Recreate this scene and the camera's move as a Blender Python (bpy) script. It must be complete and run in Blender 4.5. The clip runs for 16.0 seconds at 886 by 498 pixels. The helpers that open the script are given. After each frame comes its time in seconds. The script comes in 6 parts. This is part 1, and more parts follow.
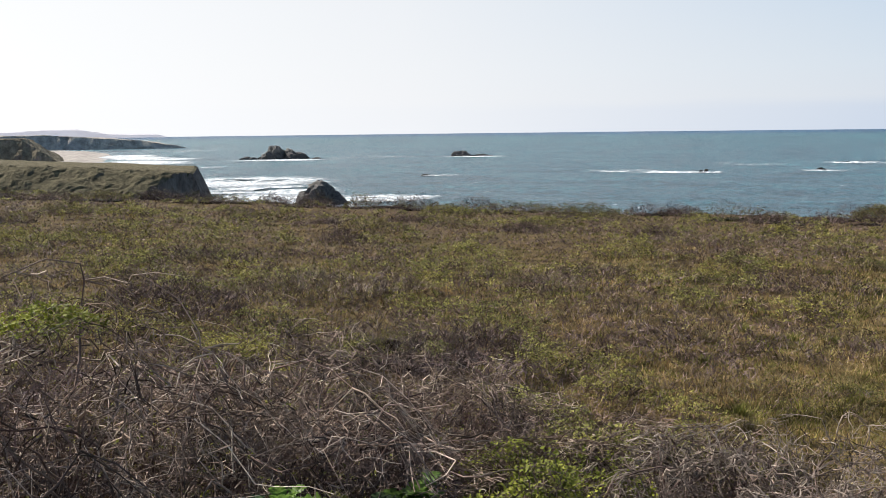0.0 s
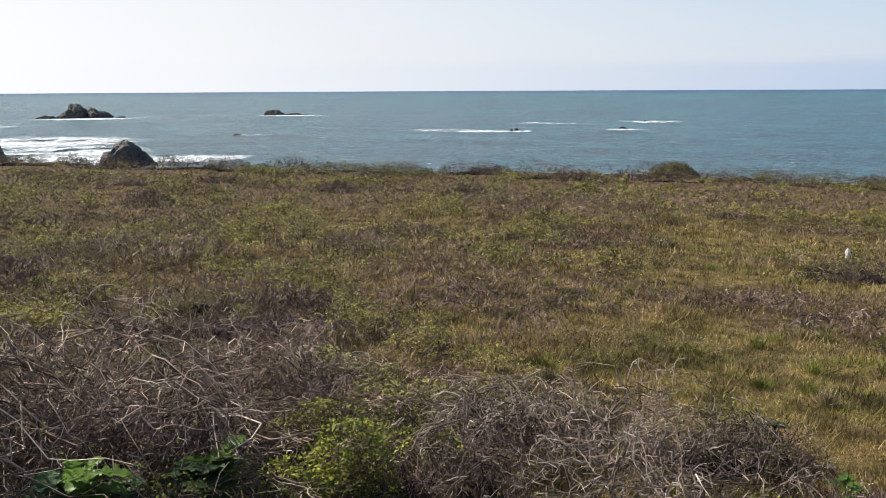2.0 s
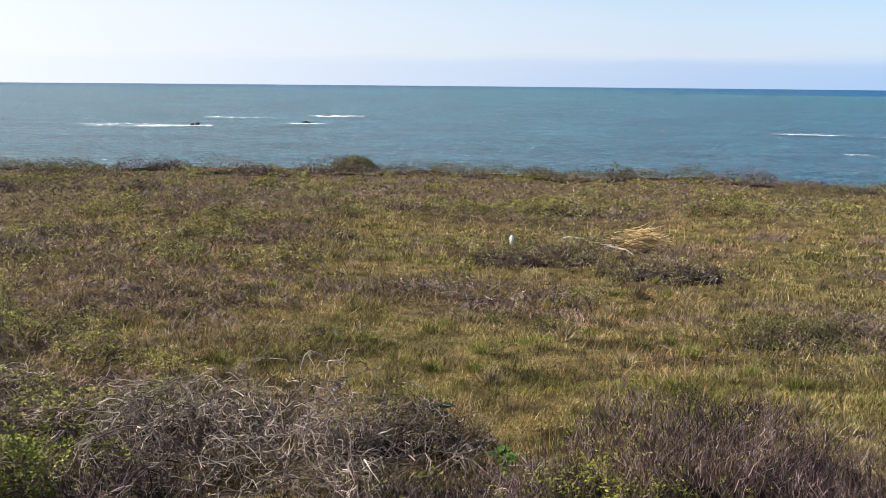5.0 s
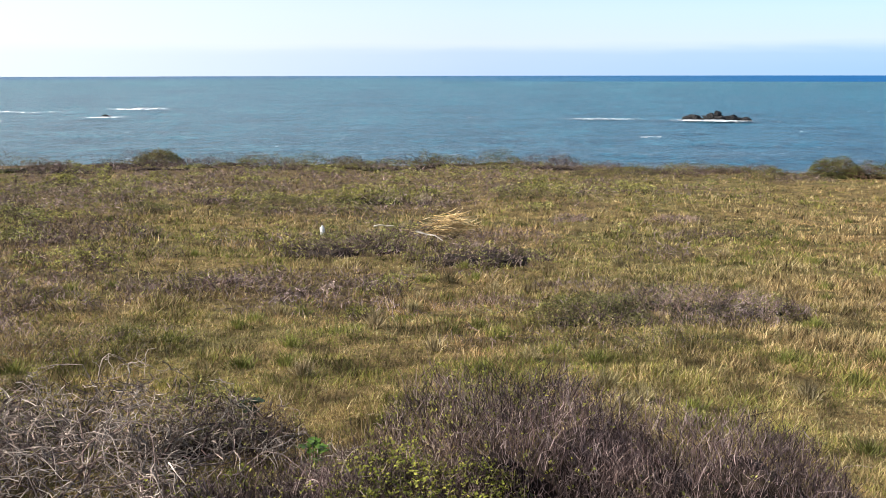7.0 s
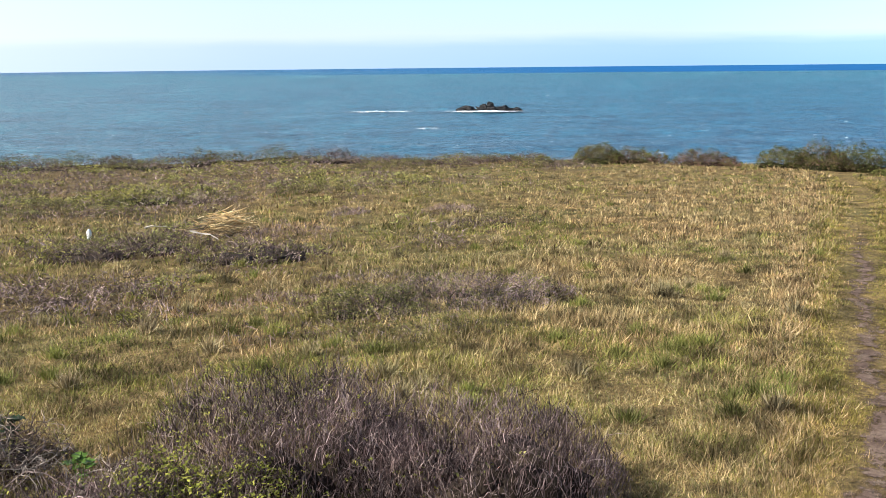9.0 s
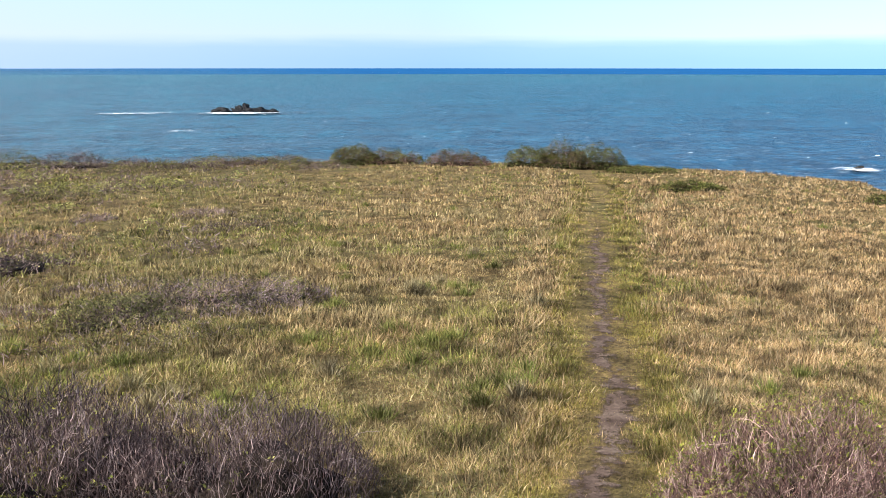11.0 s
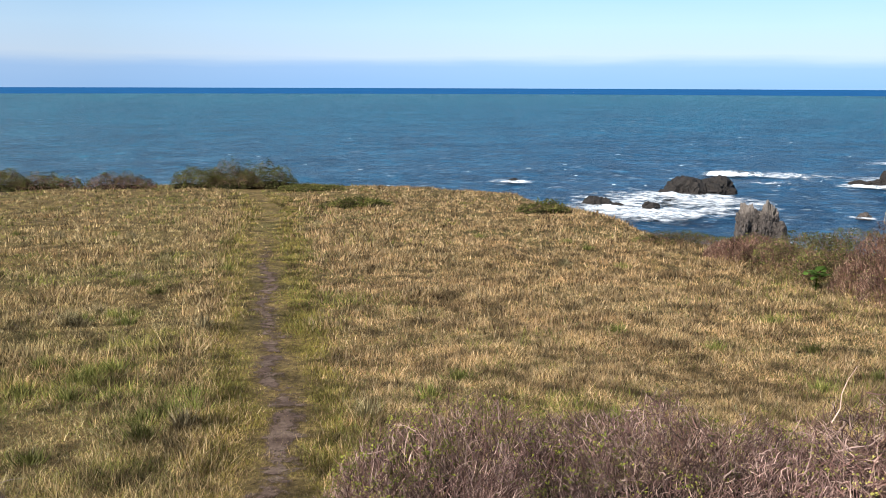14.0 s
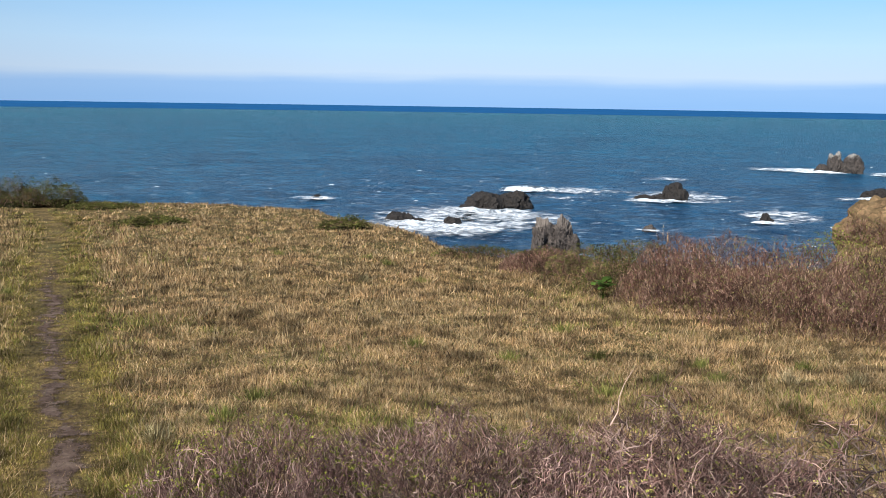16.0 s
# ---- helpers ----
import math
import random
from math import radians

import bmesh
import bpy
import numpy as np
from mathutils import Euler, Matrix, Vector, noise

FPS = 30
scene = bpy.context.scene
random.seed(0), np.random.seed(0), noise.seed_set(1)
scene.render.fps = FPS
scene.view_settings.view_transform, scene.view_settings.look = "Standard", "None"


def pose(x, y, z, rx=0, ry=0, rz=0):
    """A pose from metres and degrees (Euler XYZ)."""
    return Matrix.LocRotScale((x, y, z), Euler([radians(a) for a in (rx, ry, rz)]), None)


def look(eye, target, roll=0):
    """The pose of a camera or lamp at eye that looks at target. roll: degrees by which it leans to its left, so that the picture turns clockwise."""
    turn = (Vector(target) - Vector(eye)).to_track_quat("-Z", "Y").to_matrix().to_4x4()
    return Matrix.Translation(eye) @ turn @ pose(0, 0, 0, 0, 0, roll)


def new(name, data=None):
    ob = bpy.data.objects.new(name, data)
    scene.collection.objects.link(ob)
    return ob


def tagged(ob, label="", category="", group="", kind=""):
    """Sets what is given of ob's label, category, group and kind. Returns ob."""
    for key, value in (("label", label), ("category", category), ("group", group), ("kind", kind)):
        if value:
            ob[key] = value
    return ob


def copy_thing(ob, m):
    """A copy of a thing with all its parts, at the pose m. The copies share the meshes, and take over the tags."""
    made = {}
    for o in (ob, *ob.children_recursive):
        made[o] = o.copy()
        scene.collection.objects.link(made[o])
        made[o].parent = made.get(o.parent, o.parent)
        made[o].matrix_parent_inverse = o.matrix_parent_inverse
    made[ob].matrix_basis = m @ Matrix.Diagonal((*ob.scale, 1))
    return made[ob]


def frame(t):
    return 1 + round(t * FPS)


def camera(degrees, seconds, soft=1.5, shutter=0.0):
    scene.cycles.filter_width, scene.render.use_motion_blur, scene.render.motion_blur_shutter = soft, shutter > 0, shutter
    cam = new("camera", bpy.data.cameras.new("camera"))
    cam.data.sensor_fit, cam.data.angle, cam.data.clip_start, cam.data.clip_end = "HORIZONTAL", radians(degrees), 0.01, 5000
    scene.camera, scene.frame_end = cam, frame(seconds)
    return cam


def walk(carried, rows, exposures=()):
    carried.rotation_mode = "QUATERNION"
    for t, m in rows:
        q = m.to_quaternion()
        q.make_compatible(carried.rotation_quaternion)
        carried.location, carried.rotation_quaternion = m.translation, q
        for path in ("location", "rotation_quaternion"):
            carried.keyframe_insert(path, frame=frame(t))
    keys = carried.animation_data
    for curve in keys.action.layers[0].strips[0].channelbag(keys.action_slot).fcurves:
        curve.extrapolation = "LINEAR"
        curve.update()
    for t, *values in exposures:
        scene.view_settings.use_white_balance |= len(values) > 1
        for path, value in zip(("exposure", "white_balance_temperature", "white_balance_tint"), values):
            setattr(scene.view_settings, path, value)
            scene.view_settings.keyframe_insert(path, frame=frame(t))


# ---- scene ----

# ---------------------------------------------------------------- camera
cam = camera(47.07, 16.0, soft=0.4)
EYE, REACH, SEA = 2.0, 0.4, -20.0   # eye height, arm's reach round the standing spot, sea level
# seconds, yaw, pitch, roll
ROWS = [
    (0.0, 0.00, -6.73, 0.65),
    (0.5, -3.07, -7.39, 0.41),
    (1.0, -5.46, -7.99, 0.34),
    (1.5, -7.46, -8.54, 0.16),
    (2.0, -10.35, -9.08, 0.28),
    (2.5, -12.98, -9.36, 0.07),
    (3.0, -15.52, -9.41, -0.31),
    (3.5, -18.83, -9.26, -0.07),
    (4.0, -21.94, -9.24, -0.35),
    (4.5, -25.03, -9.31, -0.58),
    (7.0, -38.51, -9.92, 0.10),
    (7.5, -41.59, -10.17, -0.13),
    (8.0, -44.79, -10.20, 0.12),
    (10.5, -60.65, -10.48, 0.28),
    (11.0, -64.37, -10.33, -0.01),
    (11.5, -67.64, -10.17, -0.10),
    (12.0, -70.26, -10.00, -0.09),
    (12.5, -73.93, -9.73, -0.02),
    (13.0, -77.84, -9.57, -0.37),
    (13.5, -79.88, -9.40, -0.01),
    (14.0, -82.65, -9.24, -0.19),
    (14.5, -86.12, -9.02, -0.51),
    (15.0, -88.85, -8.94, -0.73),
    (15.5, -91.75, -8.61, -0.96),
    (16.0, -93.65, -8.23, -0.86),
]


def carried_pose(yaw, pitch, roll):
    a = radians(yaw)
    return pose(-REACH * math.sin(a), REACH * math.cos(a), EYE, 90 + pitch, roll, yaw)


EXPOSURES = [(0.0, 0.25, 6500, 10), (3.5, 0.36, 6450, 10), (4.5, 0.43, 6400, 10), (7.0, 0.68, 6350, 10), (7.5, 0.86, 6330, 10), (8.0, 0.76, 6300, 10), (10.5, 0.78, 5960, 9), (11.0, 0.70, 5990, 10), (12.0, 0.46, 6080, 10), (12.6, 0.36, 6100, 10), (13.3, 0.34, 6100, 10), (14.5, 0.22, 6150, 10), (16.0, 0.06, 6000, 10)]
walk(cam, [(t, carried_pose(y, p, r)) for t, y, p, r in ROWS], EXPOSURES)

# ---------------------------------------------------------------- world and sun
SUN_AZ, SUN_EL = -55.0, 40.0        # degrees, clockwise from +y
world = bpy.data.worlds.new("world")
scene.world = world
world.use_nodes = True
wn, wl = world.node_tree.nodes, world.node_tree.links
wn.clear()


def node(tree, kind, operation="", blend_type="", **values):
    n = tree.nodes.new(kind)
    if operation:
        n.operation = operation
    if blend_type:
        n.blend_type = blend_type
    for k, v in values.items():
        n.inputs[k[3:].replace("_", " ")].default_value = v
    return n


def ramp(tree, stops, interpolation="LINEAR"):
    n = tree.nodes.new("ShaderNodeValToRGB")
    n.color_ramp.interpolation = interpolation
    while len(n.color_ramp.elements) < len(stops):
        n.color_ramp.elements.new(0.5)
    for e, (p, c) in zip(n.color_ramp.elements, stops):
        e.position = p
        e.color = (*c, 1) if len(c) == 3 else c
    return n


wt = world.node_tree
sky = node(wt, "ShaderNodeTexSky")
sky.sky_type, sky.sun_disc = "NISHITA", False
sky.sun_elevation, sky.sun_rotation = radians(SUN_EL), radians(SUN_AZ)
sky.altitude, sky.air_density, sky.dust_density, sky.ozone_density = 20, 1.0, 1.5, 1.5
coord = node(wt, "ShaderNodeTexCoord")
split = node(wt, "ShaderNodeSeparateXYZ")
wl.new(coord.outputs["Generated"], split.inputs[0])
# thin high cloud lying over the sea, with a clear blue strip under it
wob = node(wt, "ShaderNodeTexNoise", in_Scale=7.0, in_Detail=5.0)
stretch = node(wt, "ShaderNodeMapping")
stretch.inputs["Scale"].default_value = (1, 1, 9)
wl.new(coord.outputs["Generated"], stretch.inputs[0])
wl.new(stretch.outputs[0], wob.inputs["Vector"])
lift = node(wt, "ShaderNodeMath", operation="MULTIPLY_ADD")
lift.inputs[1].default_value, lift.inputs[2].default_value = 0.012, -0.006
wl.new(wob.outputs[0], lift.inputs[0])
height = node(wt, "ShaderNodeMath", operation="ADD")
wl.new(split.outputs[2], height.inputs[0])
wl.new(lift.outputs[0], height.inputs[1])
band = ramp(wt, [(0.0, (0.36, 0.60, 0.94)), (0.017, (0.41, 0.64, 0.96)), (0.026, (0.68, 0.83, 0.98)), (0.055, (0.62, 0.86, 1.06)), (0.11, (0.38, 0.73, 1.08)), (0.35, (0.22, 0.42, 0.85))])
wl.new(height.outputs[0], band.inputs[0])
# the haze whitens towards the sun
dotp = node(wt, "ShaderNodeVectorMath", operation="DOT_PRODUCT")
a_ = radians(SUN_AZ)
dotp.inputs[1].default_value = (math.sin(a_), math.cos(a_), 0)
wl.new(coord.outputs["Generated"], dotp.inputs[0])
near_sun = ramp(wt, [(0.0, (0, 0, 0)), (0.25, (0.08, 0.08, 0.08)), (0.45, (0.42, 0.42, 0.42)), (0.63, (0.75, 0.75, 0.75)), (0.8, (0.95, 0.95, 0.95)), (1.0, (1, 1, 1))])
half_turn = node(wt, "ShaderNodeMath", operation="MULTIPLY_ADD")
half_turn.inputs[1].default_value, half_turn.inputs[2].default_value = 0.5, 0.5
wl.new(dotp.outputs["Value"], half_turn.inputs[0])
wl.new(half_turn.outputs[0], near_sun.inputs[0])
white = node(wt, "ShaderNodeMixRGB", blend_type="MIX")
wl.new(near_sun.outputs[0], white.inputs[0])
wl.new(band.outputs[0], white.inputs[1])
haze = ramp(wt, [(0.0, (0.74, 0.80, 0.92)), (0.45, (0.76, 0.77, 0.84)), (0.63, (0.83, 0.85, 0.89)), (0.82, (0.95, 0.96, 0.98)), (1.0, (1.1, 1.1, 1.1))])
wl.new(half_turn.outputs[0], haze.inputs[0])
wl.new(haze.outputs[0], white.inputs[2])
gain = node(wt, "ShaderNodeMixRGB", blend_type="MULTIPLY")
gain.inputs[0].default_value = 1.0
turned = ramp(wt, [(p, (8.4 * q,) * 3) for p, q in ((0.0, 1.10), (0.1, 1.07), (0.26, 0.84), (0.45, 0.86), (0.63, 0.93), (0.8, 0.98), (1.0, 1.0))])
wl.new(half_turn.outputs[0], turned.inputs[0])
wl.new(turned.outputs[0], gain.inputs[2])
wl.new(white.outputs[0], gain.inputs[1])
cover = ramp(wt, [(0.0, (1, 1, 1)), (0.2, (0.9, 0.9, 0.9)), (0.45, (0, 0, 0))])
wl.new(split.outputs[2], cover.inputs[0])
both = node(wt, "ShaderNodeMixRGB", blend_type="MIX")
wl.new(cover.outputs[0], both.inputs[0])
dome = node(wt, "ShaderNodeMixRGB", blend_type="MULTIPLY")
dome.inputs[0].default_value = 1.0
dome.inputs[2].default_value = (0.6, 0.6, 0.6, 1)
wl.new(sky.outputs[0], dome.inputs[1])
wl.new(dome.outputs[0], both.inputs[1])
wl.new(gain.outputs[0], both.inputs[2])
back = node(wt, "ShaderNodeBackground", in_Strength=0.1)
wl.new(both.outputs[0], back.inputs[0])
wout = node(wt, "ShaderNodeOutputWorld")
wl.new(back.outputs[0], wout.inputs[0])

sun = new("sun", bpy.data.lights.new("sun", "SUN"))
sun.data.energy, sun.data.angle, sun.data.color = 6.4, radians(0.53), (1.0, 0.95, 0.87)
e_ = radians(SUN_EL)
sun.matrix_world = look((0, 0, 40), (-math.sin(a_) * math.cos(e_), -math.cos(a_) * math.cos(e_), 40 - math.sin(e_)))

# ---------------------------------------------------------------- materials


def material(name):
    m = bpy.data.materials.new(name)
    m.use_nodes = True
    t = m.node_tree
    return m, t, t.nodes["Principled BSDF"]


def noise_tex(t, scale, detail=4.0, rough=0.6, vector=None, stretch=None):
    n = node(t, "ShaderNodeTexNoise", in_Scale=scale, in_Detail=detail, in_Roughness=rough)
    if vector is None:
        vector = node(t, "ShaderNodeTexCoord").outputs["Object"]
    if stretch is not None:
        mp = node(t, "ShaderNodeMapping")
        mp.inputs["Scale"].default_value = stretch
        t.links.new(vector, mp.inputs[0])
        vector = mp.outputs[0]
    t.links.new(vector, n.inputs["Vector"])
    return n


def mixed(t, fac, a, b, blend="MIX"):
    n = node(t, "ShaderNodeMixRGB", blend_type=blend)
    for socket, v in ((n.inputs[0], fac), (n.inputs[1], a), (n.inputs[2], b)):
        if isinstance(v, (int, float)):
            socket.default_value = v
        elif isinstance(v, tuple):
            socket.default_value = (*v, 1)
        else:
            t.links.new(v, socket)
    return n.outputs[0]


def bumped(t, bsdf, height, strength, distance):
    b = node(t, "ShaderNodeBump", in_Strength=strength, in_Distance=distance)
    t.links.new(height, b.inputs["Height"])
    t.links.new(b.outputs[0], bsdf.inputs["Normal"])


def leafy(name, colours, patch_a, patch_b, patch_scale, rough=0.75, through_light=0.2, patch=0.5, clumps=2.8):
    """Blades, leaves or twigs: a colour per piece, drifting in patches over the ground, some light passing through."""
    m, t, p = material(name)
    geo = node(t, "ShaderNodeNewGeometry")
    r = ramp(t, [((i + 0.5) / len(colours), c) for i, c in enumerate(colours)])
    t.links.new(geo.outputs["Random Per Island"], r.inputs[0])
    n = noise_tex(t, patch_scale, 3.0, 0.55, geo.outputs["Position"])
    s = ramp(t, [(0.38, (0, 0, 0)), (0.62, (1, 1, 1))])
    t.links.new(n.outputs[0], s.inputs[0])
    drift = mixed(t, s.outputs[0], patch_a, patch_b)
    col = mixed(t, patch, r.outputs[0], mixed(t, 1.0, r.outputs[0], drift, "MULTIPLY"))
    # clump-sized darkening in the colour, in place of shadows between tufts
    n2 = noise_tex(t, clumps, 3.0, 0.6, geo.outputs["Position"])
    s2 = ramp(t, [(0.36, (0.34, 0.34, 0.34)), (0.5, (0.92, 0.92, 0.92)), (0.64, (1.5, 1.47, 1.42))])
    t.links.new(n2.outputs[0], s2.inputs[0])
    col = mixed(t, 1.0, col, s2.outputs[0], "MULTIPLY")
    t.links.new(col, p.inputs["Base Color"])
    p.inputs["Roughness"].default_value = rough
    p.inputs["Specular IOR Level"].default_value = 0.12
    if through_light:
        tr = node(t, "ShaderNodeBsdfTranslucent")
        t.links.new(col, tr.inputs[0])
        mx = node(t, "ShaderNodeMixShader")
        mx.inputs[0].default_value = through_light
        t.links.new(p.outputs[0], mx.inputs[1])
        t.links.new(tr.outputs[0], mx.inputs[2])
        t.links.new(mx.outputs[0], t.nodes["Material Output"].inputs[0])
    return m


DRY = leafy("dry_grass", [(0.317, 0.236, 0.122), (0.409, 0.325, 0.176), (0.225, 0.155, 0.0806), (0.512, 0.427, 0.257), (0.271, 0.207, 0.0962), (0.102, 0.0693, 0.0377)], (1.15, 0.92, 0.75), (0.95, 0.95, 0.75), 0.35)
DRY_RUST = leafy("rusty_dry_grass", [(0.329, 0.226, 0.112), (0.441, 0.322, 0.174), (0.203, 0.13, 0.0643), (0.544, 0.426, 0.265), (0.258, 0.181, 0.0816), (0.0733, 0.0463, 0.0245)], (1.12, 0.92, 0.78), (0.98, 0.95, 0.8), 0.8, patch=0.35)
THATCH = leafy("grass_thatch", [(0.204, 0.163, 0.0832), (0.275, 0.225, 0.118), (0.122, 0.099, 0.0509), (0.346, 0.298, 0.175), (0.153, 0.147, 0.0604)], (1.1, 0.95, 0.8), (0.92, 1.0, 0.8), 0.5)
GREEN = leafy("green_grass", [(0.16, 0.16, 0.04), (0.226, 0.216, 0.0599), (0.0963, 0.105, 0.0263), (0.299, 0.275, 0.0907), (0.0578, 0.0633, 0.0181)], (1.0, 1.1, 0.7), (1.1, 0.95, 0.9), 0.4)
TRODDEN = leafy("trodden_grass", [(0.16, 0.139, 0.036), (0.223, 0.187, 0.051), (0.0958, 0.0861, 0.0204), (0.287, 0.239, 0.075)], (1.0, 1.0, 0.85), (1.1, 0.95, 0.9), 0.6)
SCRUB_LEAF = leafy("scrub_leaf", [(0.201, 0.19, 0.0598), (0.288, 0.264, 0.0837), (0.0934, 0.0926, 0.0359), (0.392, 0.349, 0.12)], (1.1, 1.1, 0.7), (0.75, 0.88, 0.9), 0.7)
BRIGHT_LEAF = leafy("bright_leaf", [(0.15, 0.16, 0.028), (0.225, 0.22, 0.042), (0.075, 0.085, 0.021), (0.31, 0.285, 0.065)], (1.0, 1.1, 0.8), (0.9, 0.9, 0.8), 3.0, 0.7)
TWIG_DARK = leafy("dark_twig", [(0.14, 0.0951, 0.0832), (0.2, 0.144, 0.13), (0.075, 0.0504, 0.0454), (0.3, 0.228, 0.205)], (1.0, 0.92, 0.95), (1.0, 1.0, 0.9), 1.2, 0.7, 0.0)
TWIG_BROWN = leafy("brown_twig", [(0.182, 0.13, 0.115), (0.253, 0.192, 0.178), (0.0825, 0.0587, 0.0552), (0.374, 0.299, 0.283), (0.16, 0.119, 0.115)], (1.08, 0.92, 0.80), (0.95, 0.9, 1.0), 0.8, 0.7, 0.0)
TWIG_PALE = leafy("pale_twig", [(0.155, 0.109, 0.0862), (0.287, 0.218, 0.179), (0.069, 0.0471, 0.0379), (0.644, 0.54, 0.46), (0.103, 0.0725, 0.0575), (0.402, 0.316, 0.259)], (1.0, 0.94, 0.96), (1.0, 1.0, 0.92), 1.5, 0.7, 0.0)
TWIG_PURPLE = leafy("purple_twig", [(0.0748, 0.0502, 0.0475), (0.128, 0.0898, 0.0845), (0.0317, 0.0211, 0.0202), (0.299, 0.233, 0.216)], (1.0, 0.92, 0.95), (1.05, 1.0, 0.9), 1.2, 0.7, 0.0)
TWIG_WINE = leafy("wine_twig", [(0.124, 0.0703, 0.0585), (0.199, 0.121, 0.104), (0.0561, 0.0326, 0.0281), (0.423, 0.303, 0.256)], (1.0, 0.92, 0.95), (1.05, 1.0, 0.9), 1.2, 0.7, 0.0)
# darker twig tones that put the shade inside the tangles into colour
TWIG_SHADE = leafy("inner_shade_twig", [(0.10, 0.072, 0.060), (0.16, 0.118, 0.10), (0.045, 0.032, 0.027), (0.27, 0.21, 0.178)], (1.0, 0.94, 0.96), (1.0, 1.0, 0.92), 1.5, 0.8, 0.0)
TWIG_DEAD = leafy("dead_twig", [(0.207, 0.167, 0.145), (0.306, 0.255, 0.22), (0.09, 0.0704, 0.0598), (0.45, 0.387, 0.334)], (1.0, 0.97, 0.95), (1.05, 1.0, 0.95), 1.2, 0.7, 0.0)
TWIG_RUST = leafy("rust_twig", [(0.127, 0.0665, 0.049), (0.186, 0.104, 0.079), (0.051, 0.0272, 0.0206), (0.356, 0.241, 0.182)], (1.0, 0.9, 0.85), (1.05, 1.0, 0.9), 0.8, 0.7, 0.1)
LIME_LEAF = leafy("yellow_green_leaf", [(0.183, 0.207, 0.0304), (0.26, 0.279, 0.0427), (0.0966, 0.114, 0.0228), (0.348, 0.352, 0.0665)], (1.0, 1.05, 0.8), (0.9, 0.9, 0.8), 3.0, 0.65)
BROAD_LEAF = leafy("broad_leaf", [(0.0935, 0.162, 0.0299), (0.14, 0.22, 0.0421), (0.0654, 0.117, 0.0243)], (1, 1, 1), (0.9, 1, 0.9), 4.0, 0.4, 0.35)
BLUE_LEAF = leafy("grey_leaf", [(0.05, 0.08, 0.035), (0.07, 0.11, 0.045), (0.035, 0.055, 0.025)], (1, 1, 1), (0.9, 1, 1), 4.0, 0.45, 0.1)
# near-black, so the domes inside the bushes pass for shade
CORE = leafy("twig_shade_core", [(0.030, 0.021, 0.015), (0.040, 0.028, 0.020)], (1, 1, 1), (0.8, 0.9, 0.7), 2.0, 0.95, 0.0)
LEAF_CORE = leafy("leaf_shade_core", [(0.026, 0.026, 0.010), (0.034, 0.032, 0.012)], (1, 1, 1), (0.8, 0.9, 0.7), 2.0, 0.95, 0.0)
EDGE_LEAF = leafy("salt_shrub_leaf", [(0.11, 0.109, 0.0384), (0.18, 0.163, 0.06), (0.05, 0.0504, 0.0228), (0.28, 0.233, 0.096)], (1.1, 1.0, 0.8), (0.85, 0.95, 0.9), 1.2)
THICKET_LEAF = leafy("thicket_leaf", [(0.0805, 0.0902, 0.0242), (0.132, 0.134, 0.0352), (0.0403, 0.0462, 0.0165), (0.23, 0.215, 0.066)], (1.0, 1.05, 0.8), (0.95, 0.9, 0.8), 1.5)
STRAW = leafy("straw", [(0.616, 0.44, 0.211), (0.735, 0.575, 0.317), (0.447, 0.296, 0.125), (0.795, 0.651, 0.403)], (1, 1, 1), (0.95, 0.9, 0.85), 3.0, 0.5, 0.1)


def make_ground():
    m, t, p = material("turf")
    pos = node(t, "ShaderNodeNewGeometry").outputs["Position"]
    big = noise_tex(t, 0.25, 5, 0.6, pos)
    fine = noise_tex(t, 22.0, 6, 0.75, pos)
    r1 = ramp(t, [(0.3, (0.10, 0.070, 0.036)), (0.5, (0.14, 0.10, 0.05)), (0.7, (0.105, 0.086, 0.036))])
    t.links.new(big.outputs[0], r1.inputs[0])
    r2 = ramp(t, [(0.3, (0.165, 0.115, 0.052)), (0.5, (0.195, 0.142, 0.062)), (0.7, (0.13, 0.118, 0.043))])
    t.links.new(big.outputs[0], r2.inputs[0])
    scrub_ = node(t, "ShaderNodeAttribute")
    scrub_.attribute_name = "scrub"
    r = node(t, "ShaderNodeMixRGB", blend_type="MIX")
    t.links.new(scrub_.outputs["Fac"], r.inputs[0])
    t.links.new(r2.outputs[0], r.inputs[1])
    t.links.new(r1.outputs[0], r.inputs[2])
    f = ramp(t, [(0.36, (0.32, 0.30, 0.28)), (0.62, (1.3, 1.27, 1.2))])
    t.links.new(fine.outputs[0], f.inputs[0])
    # dark patches painted at tuft size, for shaded hollows in the turf
    mid = noise_tex(t, 2.8, 4, 0.65, pos)
    f2 = ramp(t, [(0.36, (0.55, 0.55, 0.55)), (0.5, (0.92, 0.92, 0.92)), (0.64, (1.25, 1.23, 1.18))])
    t.links.new(mid.outputs[0], f2.inputs[0])
    t.links.new(mixed(t, 1.0, mixed(t, 1.0, r.outputs[0], f.outputs[0], "MULTIPLY"), f2.outputs[0], "MULTIPLY"), p.inputs["Base Color"])
    p.inputs["Roughness"].default_value = 0.95
    p.inputs["Specular IOR Level"].default_value = 0.1
    bumped(t, p, fine.outputs[0], 0.8, 0.05)
    return m


TURF = make_ground()


